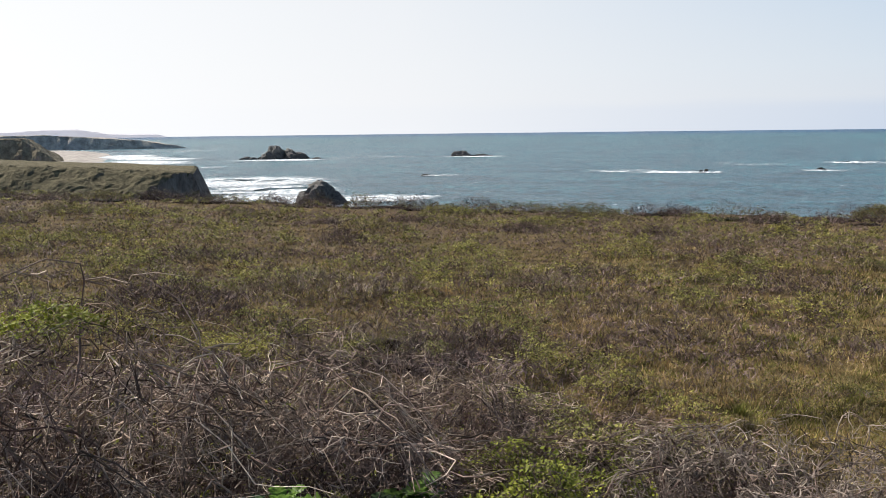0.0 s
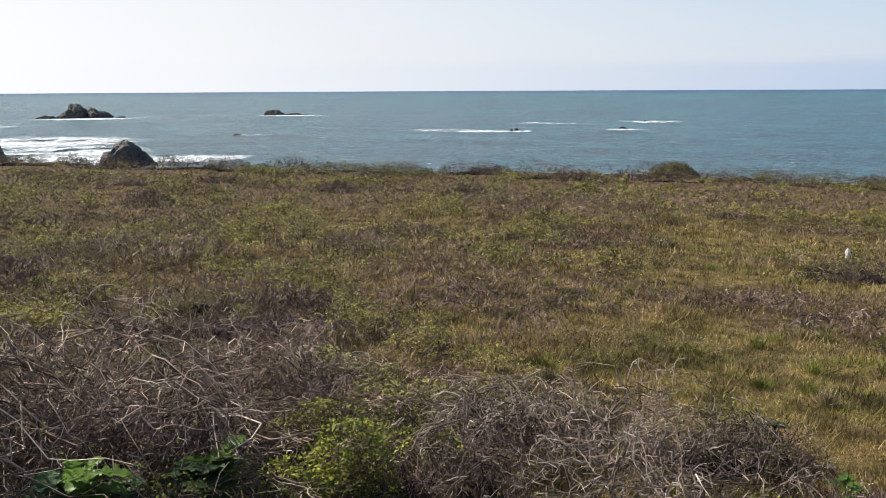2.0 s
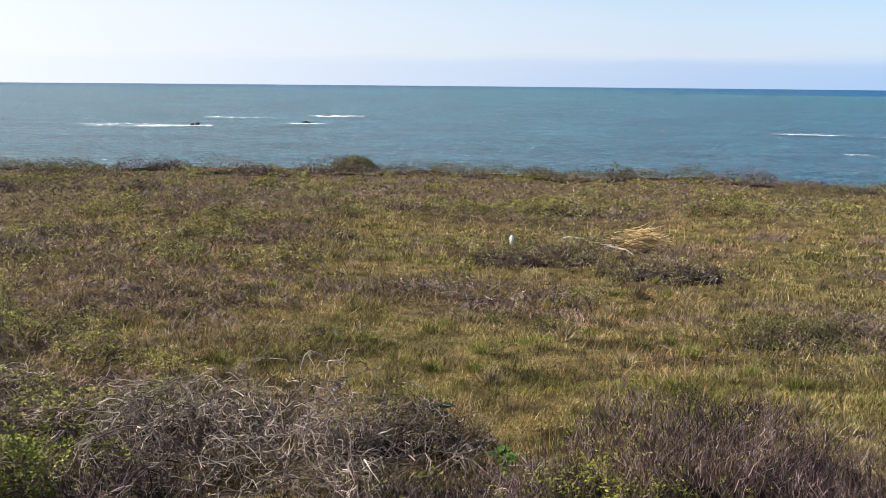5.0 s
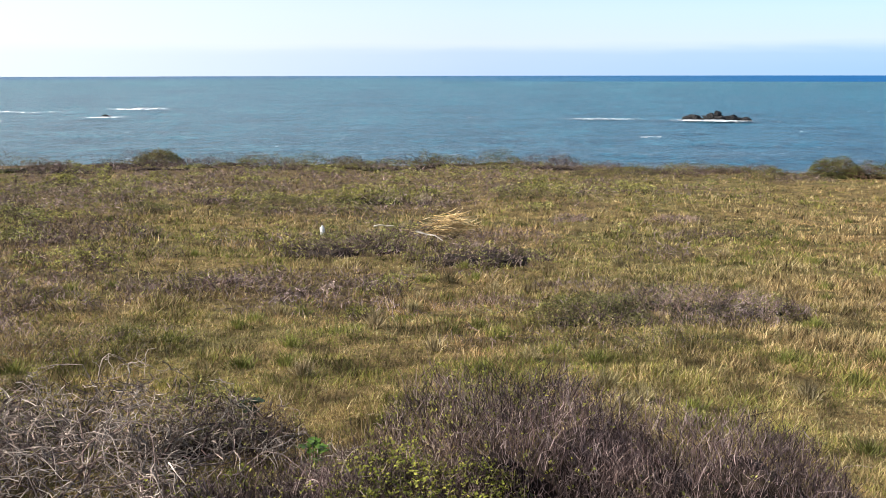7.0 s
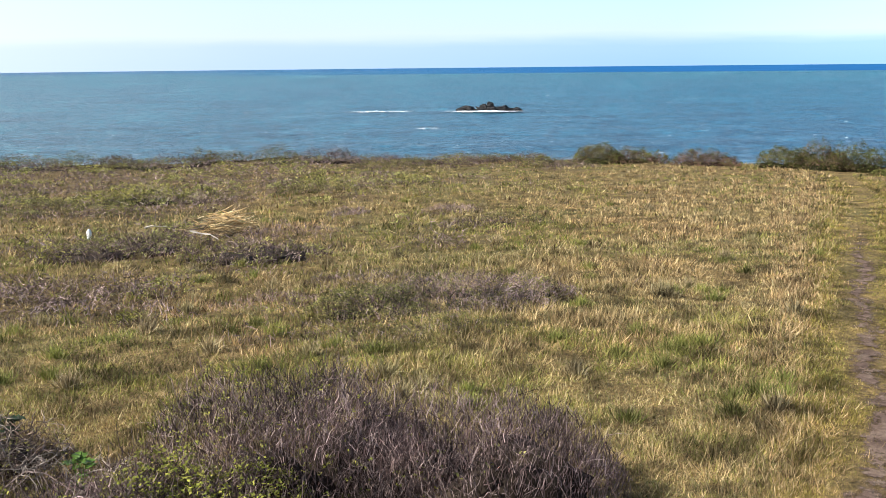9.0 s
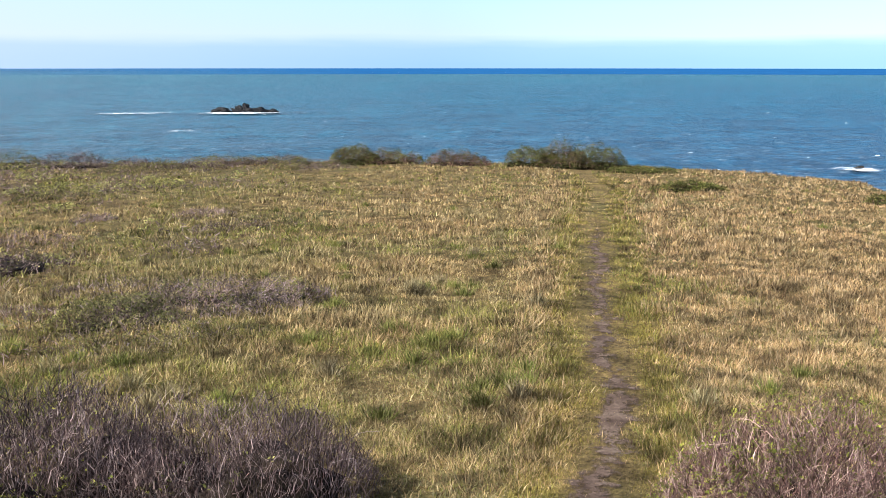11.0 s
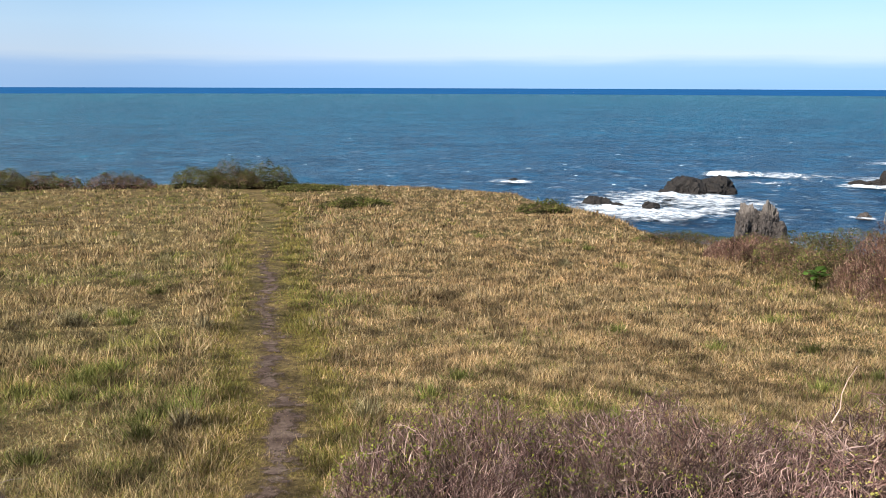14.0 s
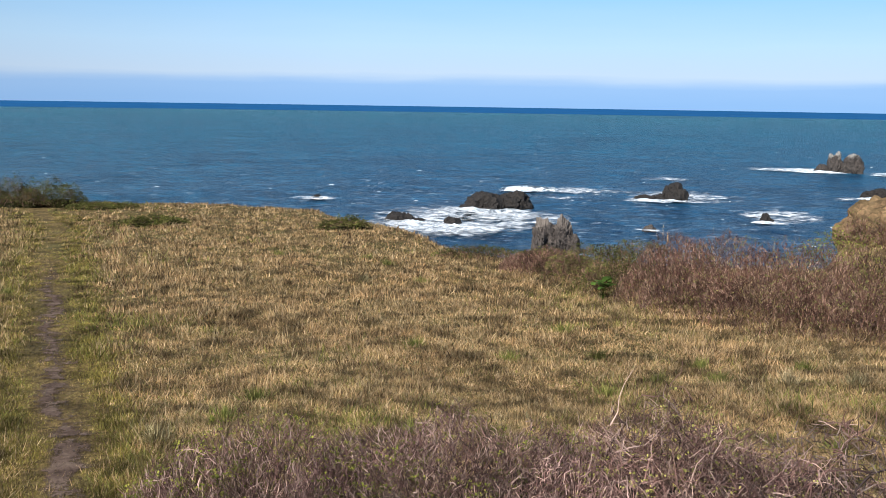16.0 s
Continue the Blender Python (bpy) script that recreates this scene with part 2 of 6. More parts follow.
def make_dirt():
    m, t, p = material("trodden_earth")
    pos = node(t, "ShaderNodeNewGeometry").outputs["Position"]
    big = noise_tex(t, 5.5, 6, 0.7, pos)
    fine = noise_tex(t, 40.0, 5, 0.7, pos)
    r = ramp(t, [(0.3, (0.06, 0.040, 0.031)), (0.5, (0.125, 0.086, 0.066)), (0.68, (0.20, 0.148, 0.11))])
    t.links.new(big.outputs[0], r.inputs[0])
    f = ramp(t, [(0.3, (0.7, 0.7, 0.7)), (0.7, (1.2, 1.2, 1.2))])
    t.links.new(fine.outputs[0], f.inputs[0])
    t.links.new(mixed(t, 1.0, r.outputs[0], f.outputs[0], "MULTIPLY"), p.inputs["Base Color"])
    p.inputs["Roughness"].default_value = 1.0
    p.inputs["Specular IOR Level"].default_value = 0.03
    bumped(t, p, fine.outputs[0], 0.6, 0.02)
    at = node(t, "ShaderNodeAttribute")
    at.attribute_name = "worn"
    rag = noise_tex(t, 5.0, 7, 0.7, pos)
    sm = node(t, "ShaderNodeMath", operation="MULTIPLY_ADD")
    t.links.new(rag.outputs[0], sm.inputs[0])
    sm.inputs[1].default_value = 3.4
    t.links.new(at.outputs["Fac"], sm.inputs[2])
    al = ramp(t, [(0.66, (0, 0, 0)), (0.78, (1, 1, 1))])
    hv = node(t, "ShaderNodeMath", operation="MULTIPLY")
    hv.inputs[1].default_value = 0.288
    t.links.new(sm.outputs[0], hv.inputs[0])
    t.links.new(hv.outputs[0], al.inputs[0])
    t.links.new(al.outputs[0], p.inputs["Alpha"])
    return m


DIRT = make_dirt()


def make_rock(name, dark, mid, pale, pale_from, scale):
    m, t, p = material(name)
    oc = node(t, "ShaderNodeTexCoord").outputs["Object"]
    n1 = noise_tex(t, 0.5 * scale, 6, 0.65, oc)
    n2 = noise_tex(t, 2.4 * scale, 6, 0.7, oc, (1, 1, 0.75))
    r = ramp(t, [(0.32, dark), (0.6, mid), (0.8, tuple(c * 1.4 for c in mid))])
    t.links.new(n2.outputs[0], r.inputs[0])
    # lichen and bird lime settle on the tops
    geo = node(t, "ShaderNodeNewGeometry")
    sp = node(t, "ShaderNodeSeparateXYZ")
    t.links.new(oc, sp.inputs[0])
    ad = node(t, "ShaderNodeMath", operation="MULTIPLY_ADD")
    t.links.new(n1.outputs[0], ad.inputs[0])
    ad.inputs[1].default_value = 6.0
    t.links.new(sp.outputs[2], ad.inputs[2])
    s = ramp(t, [(0.0, (0, 0, 0)), (1.0, (1, 1, 1))])
    sub = node(t, "ShaderNodeMath", operation="SUBTRACT")
    sub.use_clamp = True
    sub.inputs[1].default_value = pale_from + 3.0
    t.links.new(ad.outputs[0], sub.inputs[0])
    col = mixed(t, sub.outputs[0], r.outputs[0], pale)
    t.links.new(col, p.inputs["Base Color"])
    p.inputs["Roughness"].default_value = 0.8
    bumped(t, p, n2.outputs[0], 0.9, 0.5 / scale)
    return m


ROCK_DARK = make_rock("wet_dark_rock", (0.005, 0.0045, 0.004), (0.030, 0.023, 0.018), (0.075, 0.058, 0.040), 4.6, 1.0)
# lightened so that sea haze is part of this rock's colour
ROCK_HAZE = make_rock("haze_paled_rock", (0.045, 0.041, 0.042), (0.115, 0.104, 0.098), (0.15, 0.135, 0.12), 5.5, 0.5)
ROCK_BLACK = make_rock("black_rock", (0.003, 0.003, 0.003), (0.010, 0.009, 0.009), (0.018, 0.016, 0.013), 9.0, 1.0)
ROCK_GREY = make_rock("grey_rock", (0.014, 0.012, 0.011), (0.12, 0.096, 0.08), (0.21, 0.175, 0.145), 4.0, 1.2)
ROCK_LIME = make_rock("limed_rock", (0.02, 0.017, 0.015), (0.075, 0.06, 0.05), (0.30, 0.28, 0.25), 5.4, 0.8)


def make_cliff(name, bare, grown, scale):
    m, t, p = material(name)
    geo = node(t, "ShaderNodeNewGeometry")
    n1 = noise_tex(t, 0.08 * scale, 6, 0.65, geo.outputs["Position"])
    n2 = noise_tex(t, 0.6 * scale, 6, 0.7, geo.outputs["Position"], (1, 1, 0.4))
    sp = node(t, "ShaderNodeSeparateXYZ")
    t.links.new(geo.outputs["True Normal"], sp.inputs[0])
    ad = node(t, "ShaderNodeMath", operation="MULTIPLY_ADD")
    t.links.new(n1.outputs[0], ad.inputs[0])
    ad.inputs[1].default_value = 0.5
    t.links.new(sp.outputs[2], ad.inputs[2])
    s = ramp(t, [(0.72, (0, 0, 0)), (0.92, (1, 1, 1))])
    t.links.new(ad.outputs[0], s.inputs[0])
    f = ramp(t, [(0.35, (0.5, 0.5, 0.5)), (0.65, (1.35, 1.35, 1.3))])
    t.links.new(n2.outputs[0], f.inputs[0])
    col = mixed(t, 1.0, mixed(t, s.outputs[0], bare, grown), f.outputs[0], "MULTIPLY")
    t.links.new(col, p.inputs["Base Color"])
    p.inputs["Roughness"].default_value = 0.95
    p.inputs["Specular IOR Level"].default_value = 0.1
    bumped(t, p, n2.outputs[0], 0.8, 0.8 / scale)
    return m


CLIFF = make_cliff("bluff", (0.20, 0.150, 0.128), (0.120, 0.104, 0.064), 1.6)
# haze over the far coast is put into these base colours, paler with distance
CLIFF_FAR = make_cliff("haze_paled_bluff", (0.28, 0.225, 0.20), (0.21, 0.18, 0.13), 0.5)
FAR_LAND = make_cliff("haze_paled_headland", (0.46, 0.40, 0.385), (0.46, 0.415, 0.37), 0.2)
HAZE_LAND, t_, p_ = material("haze_paled_hills")
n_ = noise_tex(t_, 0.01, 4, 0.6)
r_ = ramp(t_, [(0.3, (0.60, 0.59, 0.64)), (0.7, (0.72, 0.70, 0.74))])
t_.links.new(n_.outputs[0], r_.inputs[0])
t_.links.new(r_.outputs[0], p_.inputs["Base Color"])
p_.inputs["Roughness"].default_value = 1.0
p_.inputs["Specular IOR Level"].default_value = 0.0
SAND = make_cliff("wet_sand", (0.39, 0.355, 0.34), (0.42, 0.385, 0.365), 0.3)
SCARP = make_cliff("eroded_bank", (0.27, 0.175, 0.095), (0.17, 0.115, 0.06), 4.0)


def make_sea():
    m, t, p = material("sea_water")
    pos = node(t, "ShaderNodeNewGeometry").outputs["Position"]
    ln = node(t, "ShaderNodeVectorMath", operation="LENGTH")
    t.links.new(pos, ln.inputs[0])
    # two colour runs over distance, mixed by azimuth: a paler one and a bluer one
    pale_water = ramp(t, [(0.0, (0.018, 0.105, 0.150)), (0.12, (0.024, 0.125, 0.168)), (0.45, (0.030, 0.138, 0.172)), (0.64, (0.030, 0.130, 0.170)), (0.70, (0.006, 0.080, 0.18)), (1.0, (0.006, 0.080, 0.18))])
    deep = ramp(t, [(0.0, (0.012, 0.060, 0.135)), (0.05, (0.009, 0.070, 0.150)), (0.12, (0.003, 0.088, 0.158)), (0.30, (0.006, 0.098, 0.140)), (0.43, (0.011, 0.102, 0.132)), (1.0, (0.011, 0.102, 0.132))])
    dv = node(t, "ShaderNodeMath", operation="DIVIDE")
    dv.inputs[1].default_value = 4900
    t.links.new(ln.outputs["Value"], dv.inputs[0])
    swell = noise_tex(t, 0.012, 5, 0.6, pos, (1.0, 1.0, 1.0))
    chop = noise_tex(t, 0.20, 9, 0.72, pos, (1.0, 0.7, 1.0))
    ripple = noise_tex(t, 1.1, 4, 0.6, pos)
    # bright and dark wave faces are put into the water's colour by noise
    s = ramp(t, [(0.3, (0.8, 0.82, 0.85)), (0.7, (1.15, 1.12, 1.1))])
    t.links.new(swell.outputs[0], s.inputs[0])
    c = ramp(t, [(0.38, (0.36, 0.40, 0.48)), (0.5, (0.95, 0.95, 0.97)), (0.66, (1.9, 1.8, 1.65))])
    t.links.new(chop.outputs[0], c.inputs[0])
    # swell lines, painted light and dark, bend round the headland: long across, short from sea to shore
    xyz = node(t, "ShaderNodeSeparateXYZ")
    t.links.new(pos, xyz.inputs[0])
    turn_ = node(t, "ShaderNodeMath", operation="ARCTAN2")
    t.links.new(xyz.outputs[0], turn_.inputs[0])
    t.links.new(xyz.outputs[1], turn_.inputs[1])
    quarter = node(t, "ShaderNodeMapRange")
    quarter.inputs["From Min"].default_value, quarter.inputs["From Max"].default_value = 0.45, 1.6
    t.links.new(turn_.outputs[0], quarter.inputs["Value"])
    t.links.new(dv.outputs[0], pale_water.inputs[0])
    t.links.new(dv.outputs[0], deep.inputs[0])
    water_ = mixed(t, quarter.outputs["Result"], pale_water.outputs[0], deep.outputs[0])
    across = node(t, "ShaderNodeMath", operation="MULTIPLY")
    across.inputs[1].default_value = 11.0
    t.links.new(turn_.outputs[0], across.inputs[0])
    logr = node(t, "ShaderNodeMath", operation="LOGARITHM")
    logr.inputs[1].default_value = 2.718
    t.links.new(ln.outputs["Value"], logr.inputs[0])
    along = node(t, "ShaderNodeMath", operation="MULTIPLY")
    along.inputs[1].default_value = 17.0
    t.links.new(logr.outputs[0], along.inputs[0])
    both_ = node(t, "ShaderNodeCombineXYZ")
    t.links.new(across.outputs[0], both_.inputs[0])
    t.links.new(along.outputs[0], both_.inputs[1])
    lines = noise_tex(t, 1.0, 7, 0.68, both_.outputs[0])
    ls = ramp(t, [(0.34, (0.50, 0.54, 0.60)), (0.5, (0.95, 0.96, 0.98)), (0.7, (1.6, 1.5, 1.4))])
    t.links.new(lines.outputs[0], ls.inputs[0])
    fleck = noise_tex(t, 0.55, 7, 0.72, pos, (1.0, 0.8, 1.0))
    # small wavelets, their glints and dark backs painted the same way
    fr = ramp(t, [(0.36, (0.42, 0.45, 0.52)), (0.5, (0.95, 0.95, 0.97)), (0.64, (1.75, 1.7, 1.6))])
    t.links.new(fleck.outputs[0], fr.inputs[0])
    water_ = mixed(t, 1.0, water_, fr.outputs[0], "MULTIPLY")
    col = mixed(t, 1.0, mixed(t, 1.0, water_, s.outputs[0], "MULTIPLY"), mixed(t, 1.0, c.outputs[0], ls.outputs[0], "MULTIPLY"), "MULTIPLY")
    # thin torn streaks of old foam near the shore
    drift_ = noise_tex(t, 5.0, 8, 0.72, both_.outputs[0])
    dr = ramp(t, [(0.57, (0, 0, 0)), (0.64, (0.8, 0.8, 0.8))])
    t.links.new(drift_.outputs[0], dr.inputs[0])
    inshore = ramp(t, [(0.03, (1, 1, 1)), (0.075, (0.25, 0.25, 0.25)), (0.13, (0, 0, 0))])
    t.links.new(dv.outputs[0], inshore.inputs[0])
    col = mixed(t, mixed(t, 1.0, dr.outputs[0], inshore.outputs[0], "MULTIPLY"), col, (0.62, 0.68, 0.74))
    t.links.new(col, p.inputs["Base Color"])
    p.inputs["Roughness"].default_value = 0.30
    p.inputs["IOR"].default_value = 1.33
    calm = ramp(t, [(0.62, (0.5, 0.5, 0.5)), (0.68, (0.3, 0.3, 0.3))])
    t.links.new(dv.outputs[0], calm.inputs[0])
    rough_ = ramp(t, [(0.10, (0.15, 0.15, 0.15)), (0.43, (0.32, 0.32, 0.32))])
    t.links.new(dv.outputs[0], rough_.inputs[0])
    t.links.new(mixed(t, quarter.outputs["Result"], calm.outputs[0], rough_.outputs[0]), p.inputs["Specular IOR Level"])
    h = node(t, "ShaderNodeMath", operation="MULTIPLY_ADD")
    t.links.new(chop.outputs[0], h.inputs[0])
    h.inputs[1].default_value = 3.0
    t.links.new(ripple.outputs[0], h.inputs[2])
    bumped(t, p, h.outputs[0], 1.0, 1.3)
    # an even deep blue band far out, fading in with distance and azimuth
    far_ = ramp(t, [(0.43, (0, 0, 0)), (0.46, (1, 1, 1))])
    t.links.new(dv.outputs[0], far_.inputs[0])
    off_ = node(t, "ShaderNodeMapRange")
    off_.inputs["From Min"].default_value, off_.inputs["From Max"].default_value = 0.62, 1.05
    t.links.new(turn_.outputs[0], off_.inputs["Value"])
    blue = node(t, "ShaderNodeBsdfDiffuse")
    t.links.new(mixed(t, 1.0, (0.02, 0.095, 0.235), s.outputs[0], "MULTIPLY"), blue.inputs[0])
    mx = node(t, "ShaderNodeMixShader")
    t.links.new(mixed(t, 1.0, far_.outputs[0], off_.outputs["Result"], "MULTIPLY"), mx.inputs[0])
    t.links.new(p.outputs[0], mx.inputs[1])
    t.links.new(blue.outputs[0], mx.inputs[2])
    t.links.new(mx.outputs[0], t.nodes["Material Output"].inputs[0])
    return m


WATER = make_sea()


def make_foam(name, scale, low, high, holes):
    m, t, p = material(name)
    oc = node(t, "ShaderNodeTexCoord").outputs["Object"]
    geo = node(t, "ShaderNodeNewGeometry").outputs["Position"]
    ln = node(t, "ShaderNodeVectorMath", operation="LENGTH")
    t.links.new(oc, ln.inputs[0])
    n = noise_tex(t, scale, 6, 0.7, geo)
    inv = node(t, "ShaderNodeMath", operation="SUBTRACT")
    t.links.new(n.outputs[0], inv.inputs[0])
    sq = node(t, "ShaderNodeMath", operation="POWER")
    sq.inputs[1].default_value = 1.6
    t.links.new(ln.outputs["Value"], sq.inputs[0])
    sc = node(t, "ShaderNodeMath", operation="MULTIPLY")
    sc.inputs[1].default_value = 0.42
    t.links.new(sq.outputs[0], sc.inputs[0])
    t.links.new(sc.outputs[0], inv.inputs[1])
    r = ramp(t, [(low, (0, 0, 0)), (high, (1, 1, 1))])
    t.links.new(inv.outputs[0], r.inputs[0])
    lace = noise_tex(t, scale * 1.7, 8, 0.75, geo, (1, 1, 1))
    lr = ramp(t, [(0.40, (0, 0, 0)), (0.47, (0.45, 0.45, 0.45)), (0.56, (1, 1, 1))])
    t.links.new(lace.outputs[0], lr.inputs[0])
    tone = ramp(t, [(0.42, (0.46, 0.55, 0.62)), (0.58, (0.88, 0.90, 0.92))])
    t.links.new(lace.outputs[0], tone.inputs[0])
    t.links.new(tone.outputs[0], p.inputs["Base Color"])
    p.inputs["Roughness"].default_value = 0.9
    t.links.new(mixed(t, holes, r.outputs[0], mixed(t, 1.0, r.outputs[0], lr.outputs[0], "MULTIPLY")), p.inputs["Alpha"])
    bumped(t, p, n.outputs[0], 0.6, 0.5)
    return m


SURF = make_foam("surf", 0.25, 0.16, 0.36, 0.5)
BREAKER = make_foam("breaker", 0.6, 0.06, 0.2, 0.15)
FOAM = make_foam("sea_foam", 0.24, 0.25, 0.42, 0.85)
FOAM_THIN = make_foam("thin_sea_foam", 0.22, 0.31, 0.51, 1.0)
m_, t_, p_ = material("whitecap")
p_.inputs["Base Color"].default_value = (0.85, 0.88, 0.9, 1)
p_.inputs["Roughness"].default_value = 0.9
n_ = noise_tex(t_, 2.0)
r_ = ramp(t_, [(0.3, (0.4, 0.48, 0.54)), (0.6, (0.75, 0.8, 0.84))])
t_.links.new(n_.outputs[0], r_.inputs[0])
t_.links.new(r_.outputs[0], p_.inputs["Base Color"])
CAP = m_

# ---------------------------------------------------------------- mesh helpers


def place(az, d):
    return d * math.sin(radians(az)), d * math.cos(radians(az))


def raw_mesh(name, verts, faces, mat, smooth=False):
    """A mesh from numpy arrays: faces is (n, 3) or (n, 4)."""
    me = bpy.data.meshes.new(name)
    verts, faces = np.asarray(verts, np.float32).reshape(-1, 3), np.asarray(faces, np.int32)
    k = faces.shape[1]
    me.vertices.add(len(verts))
    me.vertices.foreach_set("co", verts.ravel())
    me.loops.add(faces.size)
    me.loops.foreach_set("vertex_index", faces.ravel())
    me.polygons.add(len(faces))
    me.polygons.foreach_set("loop_start", np.arange(0, faces.size, k, dtype=np.int32))
    me.update(calc_edges=True)
    me.polygons.foreach_set("use_smooth", np.full(len(faces), smooth))
    me.materials.append(mat)
    return me


def part(name, me, parent, label=""):
    ob = new(name, me)
    ob.parent = parent
    return tagged(ob, label)


def thing(name, x=0.0, y=0.0, z=0.0, label="", category="", group="", kind=""):
    ob = new(name)
    ob.location = (x, y, z)
    return tagged(ob, label, category, group, kind)


def lattice(seed):
    return np.random.default_rng(seed).random((64, 64))


LATTICES = [lattice(100 + i) for i in range(8)]


def vnoise(x, y, scale, seed=0, octaves=3):
    """Smooth value noise, 0 to 1, over the plan."""
    x, y = np.asarray(x, float), np.asarray(y, float)
    total, amp, norm = 0.0, 1.0, 0.0
    for o in range(octaves):
        g = LATTICES[(seed + o) % 8]
        u, v = x * scale + 13.7 * seed + 5.1 * o, y * scale + 7.3 * seed + 9.2 * o
        i, j = np.floor(u).astype(int), np.floor(v).astype(int)
        fu, fv = u - i, v - j
        fu, fv = fu * fu * (3 - 2 * fu), fv * fv * (3 - 2 * fv)
        a, b, c, d = g[i % 64, j % 64], g[(i + 1) % 64, j % 64], g[i % 64, (j + 1) % 64], g[(i + 1) % 64, (j + 1) % 64]
        total = total + amp * (a * (1 - fu) * (1 - fv) + b * fu * (1 - fv) + c * (1 - fu) * fv + d * fu * fv)
        norm += amp
        amp *= 0.5
        scale *= 2.1
    return total / norm


def step(e0, e1, x):
    s = np.clip((np.asarray(x, float) - e0) / (e1 - e0), 0, 1)
    return s * s * (3 - 2 * s)


# ---------------------------------------------------------------- the headland under foot
EDGE_AZ = [-180, -90, -60, -25, -6, 4, 20, 32, 40, 48, 62, 75, 83, 86.5, 88.3, 91.2, 94.5, 98, 106, 112, 114.3, 116.2, 125, 150, 170, 180]
EDGE_D = [4850, 4850, 200, 58, 52, 50, 50, 50, 51, 48, 44, 42, 37.5, 35, 30.5, 26, 21.6, 20.5, 19.5, 20, 20.5, 34, 44, 300, 4850, 4850]


def slope_of(az):
    return np.interp(az, [-60, -23, -6, 5, 20, 34], [0.01, 0.019, 0.036, 0.042, 0.0465, 0.05])


def ground_z(x, y):
    x, y = np.asarray(x, float), np.asarray(y, float)
    d, az = np.hypot(x, y), np.degrees(np.arctan2(x, y))
    z = -slope_of(az) * np.minimum(d, 90)
    z = z + (vnoise(x, y, 0.16, 1, 2) - 0.5) * 0.28 * step(2, 8, d) + (vnoise(x, y, 0.9, 2, 2) - 0.5) * 0.10
    edge = np.interp(az, EDGE_AZ, EDGE_D) + (vnoise(x, y, 0.25, 4, 2) - 0.5) * 1.6
    over = np.maximum(d - edge, 0)
    drop = np.where(over < 2, 0.25 * over ** 2, 1 + (over - 2) * 2.2)
    return np.where(over > 0, np.maximum(z - drop, -26), z)


def scrubbiness(x, y):
    """How much low scrub, against grass, covers the ground: 0 to 1."""
    d, az = np.hypot(x, y), np.degrees(np.arctan2(x, y))
    lean_ = np.interp(az, [-180, -60, -25, 0, 18, 32, 45, 56, 70, 121, 180], [-0.1, 0.2, 0.40, 0.29, 0.09, -0.02, -0.08, -0.22, -0.45, -0.5, -0.1])
    back_ = 0.28 * step(20, 34, d) * step(62, 44, az)
    near_ = -0.4 * step(11.5, 8.5, d) * step(12, 19, az)
    n = vnoise(x, y, 0.45, 3, 3)
    return step(0.42, 0.62, n + lean_ + back_ + near_)


def polar_ground():
    seen = np.concatenate([np.linspace(-40, 135, 250), np.linspace(139, 316, 40)])
    rad = np.concatenate([[0.0], np.geomspace(0.6, 3.0, 14)[:-1], np.geomspace(3.0, 24, 120)[:-1], np.geomspace(24, 75, 38), np.geomspace(80, 4850, 30)])
    a, r = np.meshgrid(np.radians(seen), rad, indexing="ij")
    x, y = r * np.sin(a), r * np.cos(a)
    z = ground_z(x, y)
    n, k = a.shape
    i, j = np.meshgrid(np.arange(n), np.arange(k - 1), indexing="ij")
    i2 = (i + 1) % n
    f = np.stack([i * k + j, i2 * k + j, i2 * k + j + 1, i * k + j + 1], -1).reshape(-1, 4)
    ob = new("ground", raw_mesh("ground", np.stack([x, y, z], -1).reshape(-1, 3), f[:, ::-1], TURF, True))
    cover_ = ob.data.attributes.new("scrub", "FLOAT", "POINT")
    cover_.data.foreach_set("value", scrubbiness(x, y).astype(np.float32).reshape(-1))
    return tagged(ob, "rough coastal turf sloping down to a bluff edge", "ground", kind="structure")


polar_ground()

# ---------------------------------------------------------------- the sea


def polar_sea():
    seen = np.radians(np.concatenate([np.linspace(-40, 135, 200), np.linspace(139, 316, 30)]))
    rad = np.concatenate([[10.0, 60], np.geomspace(90, 900, 110), np.geomspace(920, 4900, 40)])
    a, r = np.meshgrid(seen, rad, indexing="ij")
    x, y = r * np.sin(a), r * np.cos(a)
    swell = np.sin((x * 0.55 + y * 0.45) * 0.16 + 5 * vnoise(x, y, 0.01, 3, 2)) * 0.25
    z = SEA + (swell + (vnoise(x, y, 0.11, 5, 3) - 0.5) * 0.9) * step(2500, 300, r)
    n, k = a.shape
    i, j = np.meshgrid(np.arange(n), np.arange(k - 1), indexing="ij")
    i2 = (i + 1) % n
    f = np.stack([i * k + j, i2 * k + j, i2 * k + j + 1, i * k + j + 1], -1).reshape(-1, 4)
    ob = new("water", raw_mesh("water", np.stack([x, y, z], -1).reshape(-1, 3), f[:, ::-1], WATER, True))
    return tagged(ob, "choppy blue-green sea reaching the horizon", "sea", kind="structure")


polar_sea()


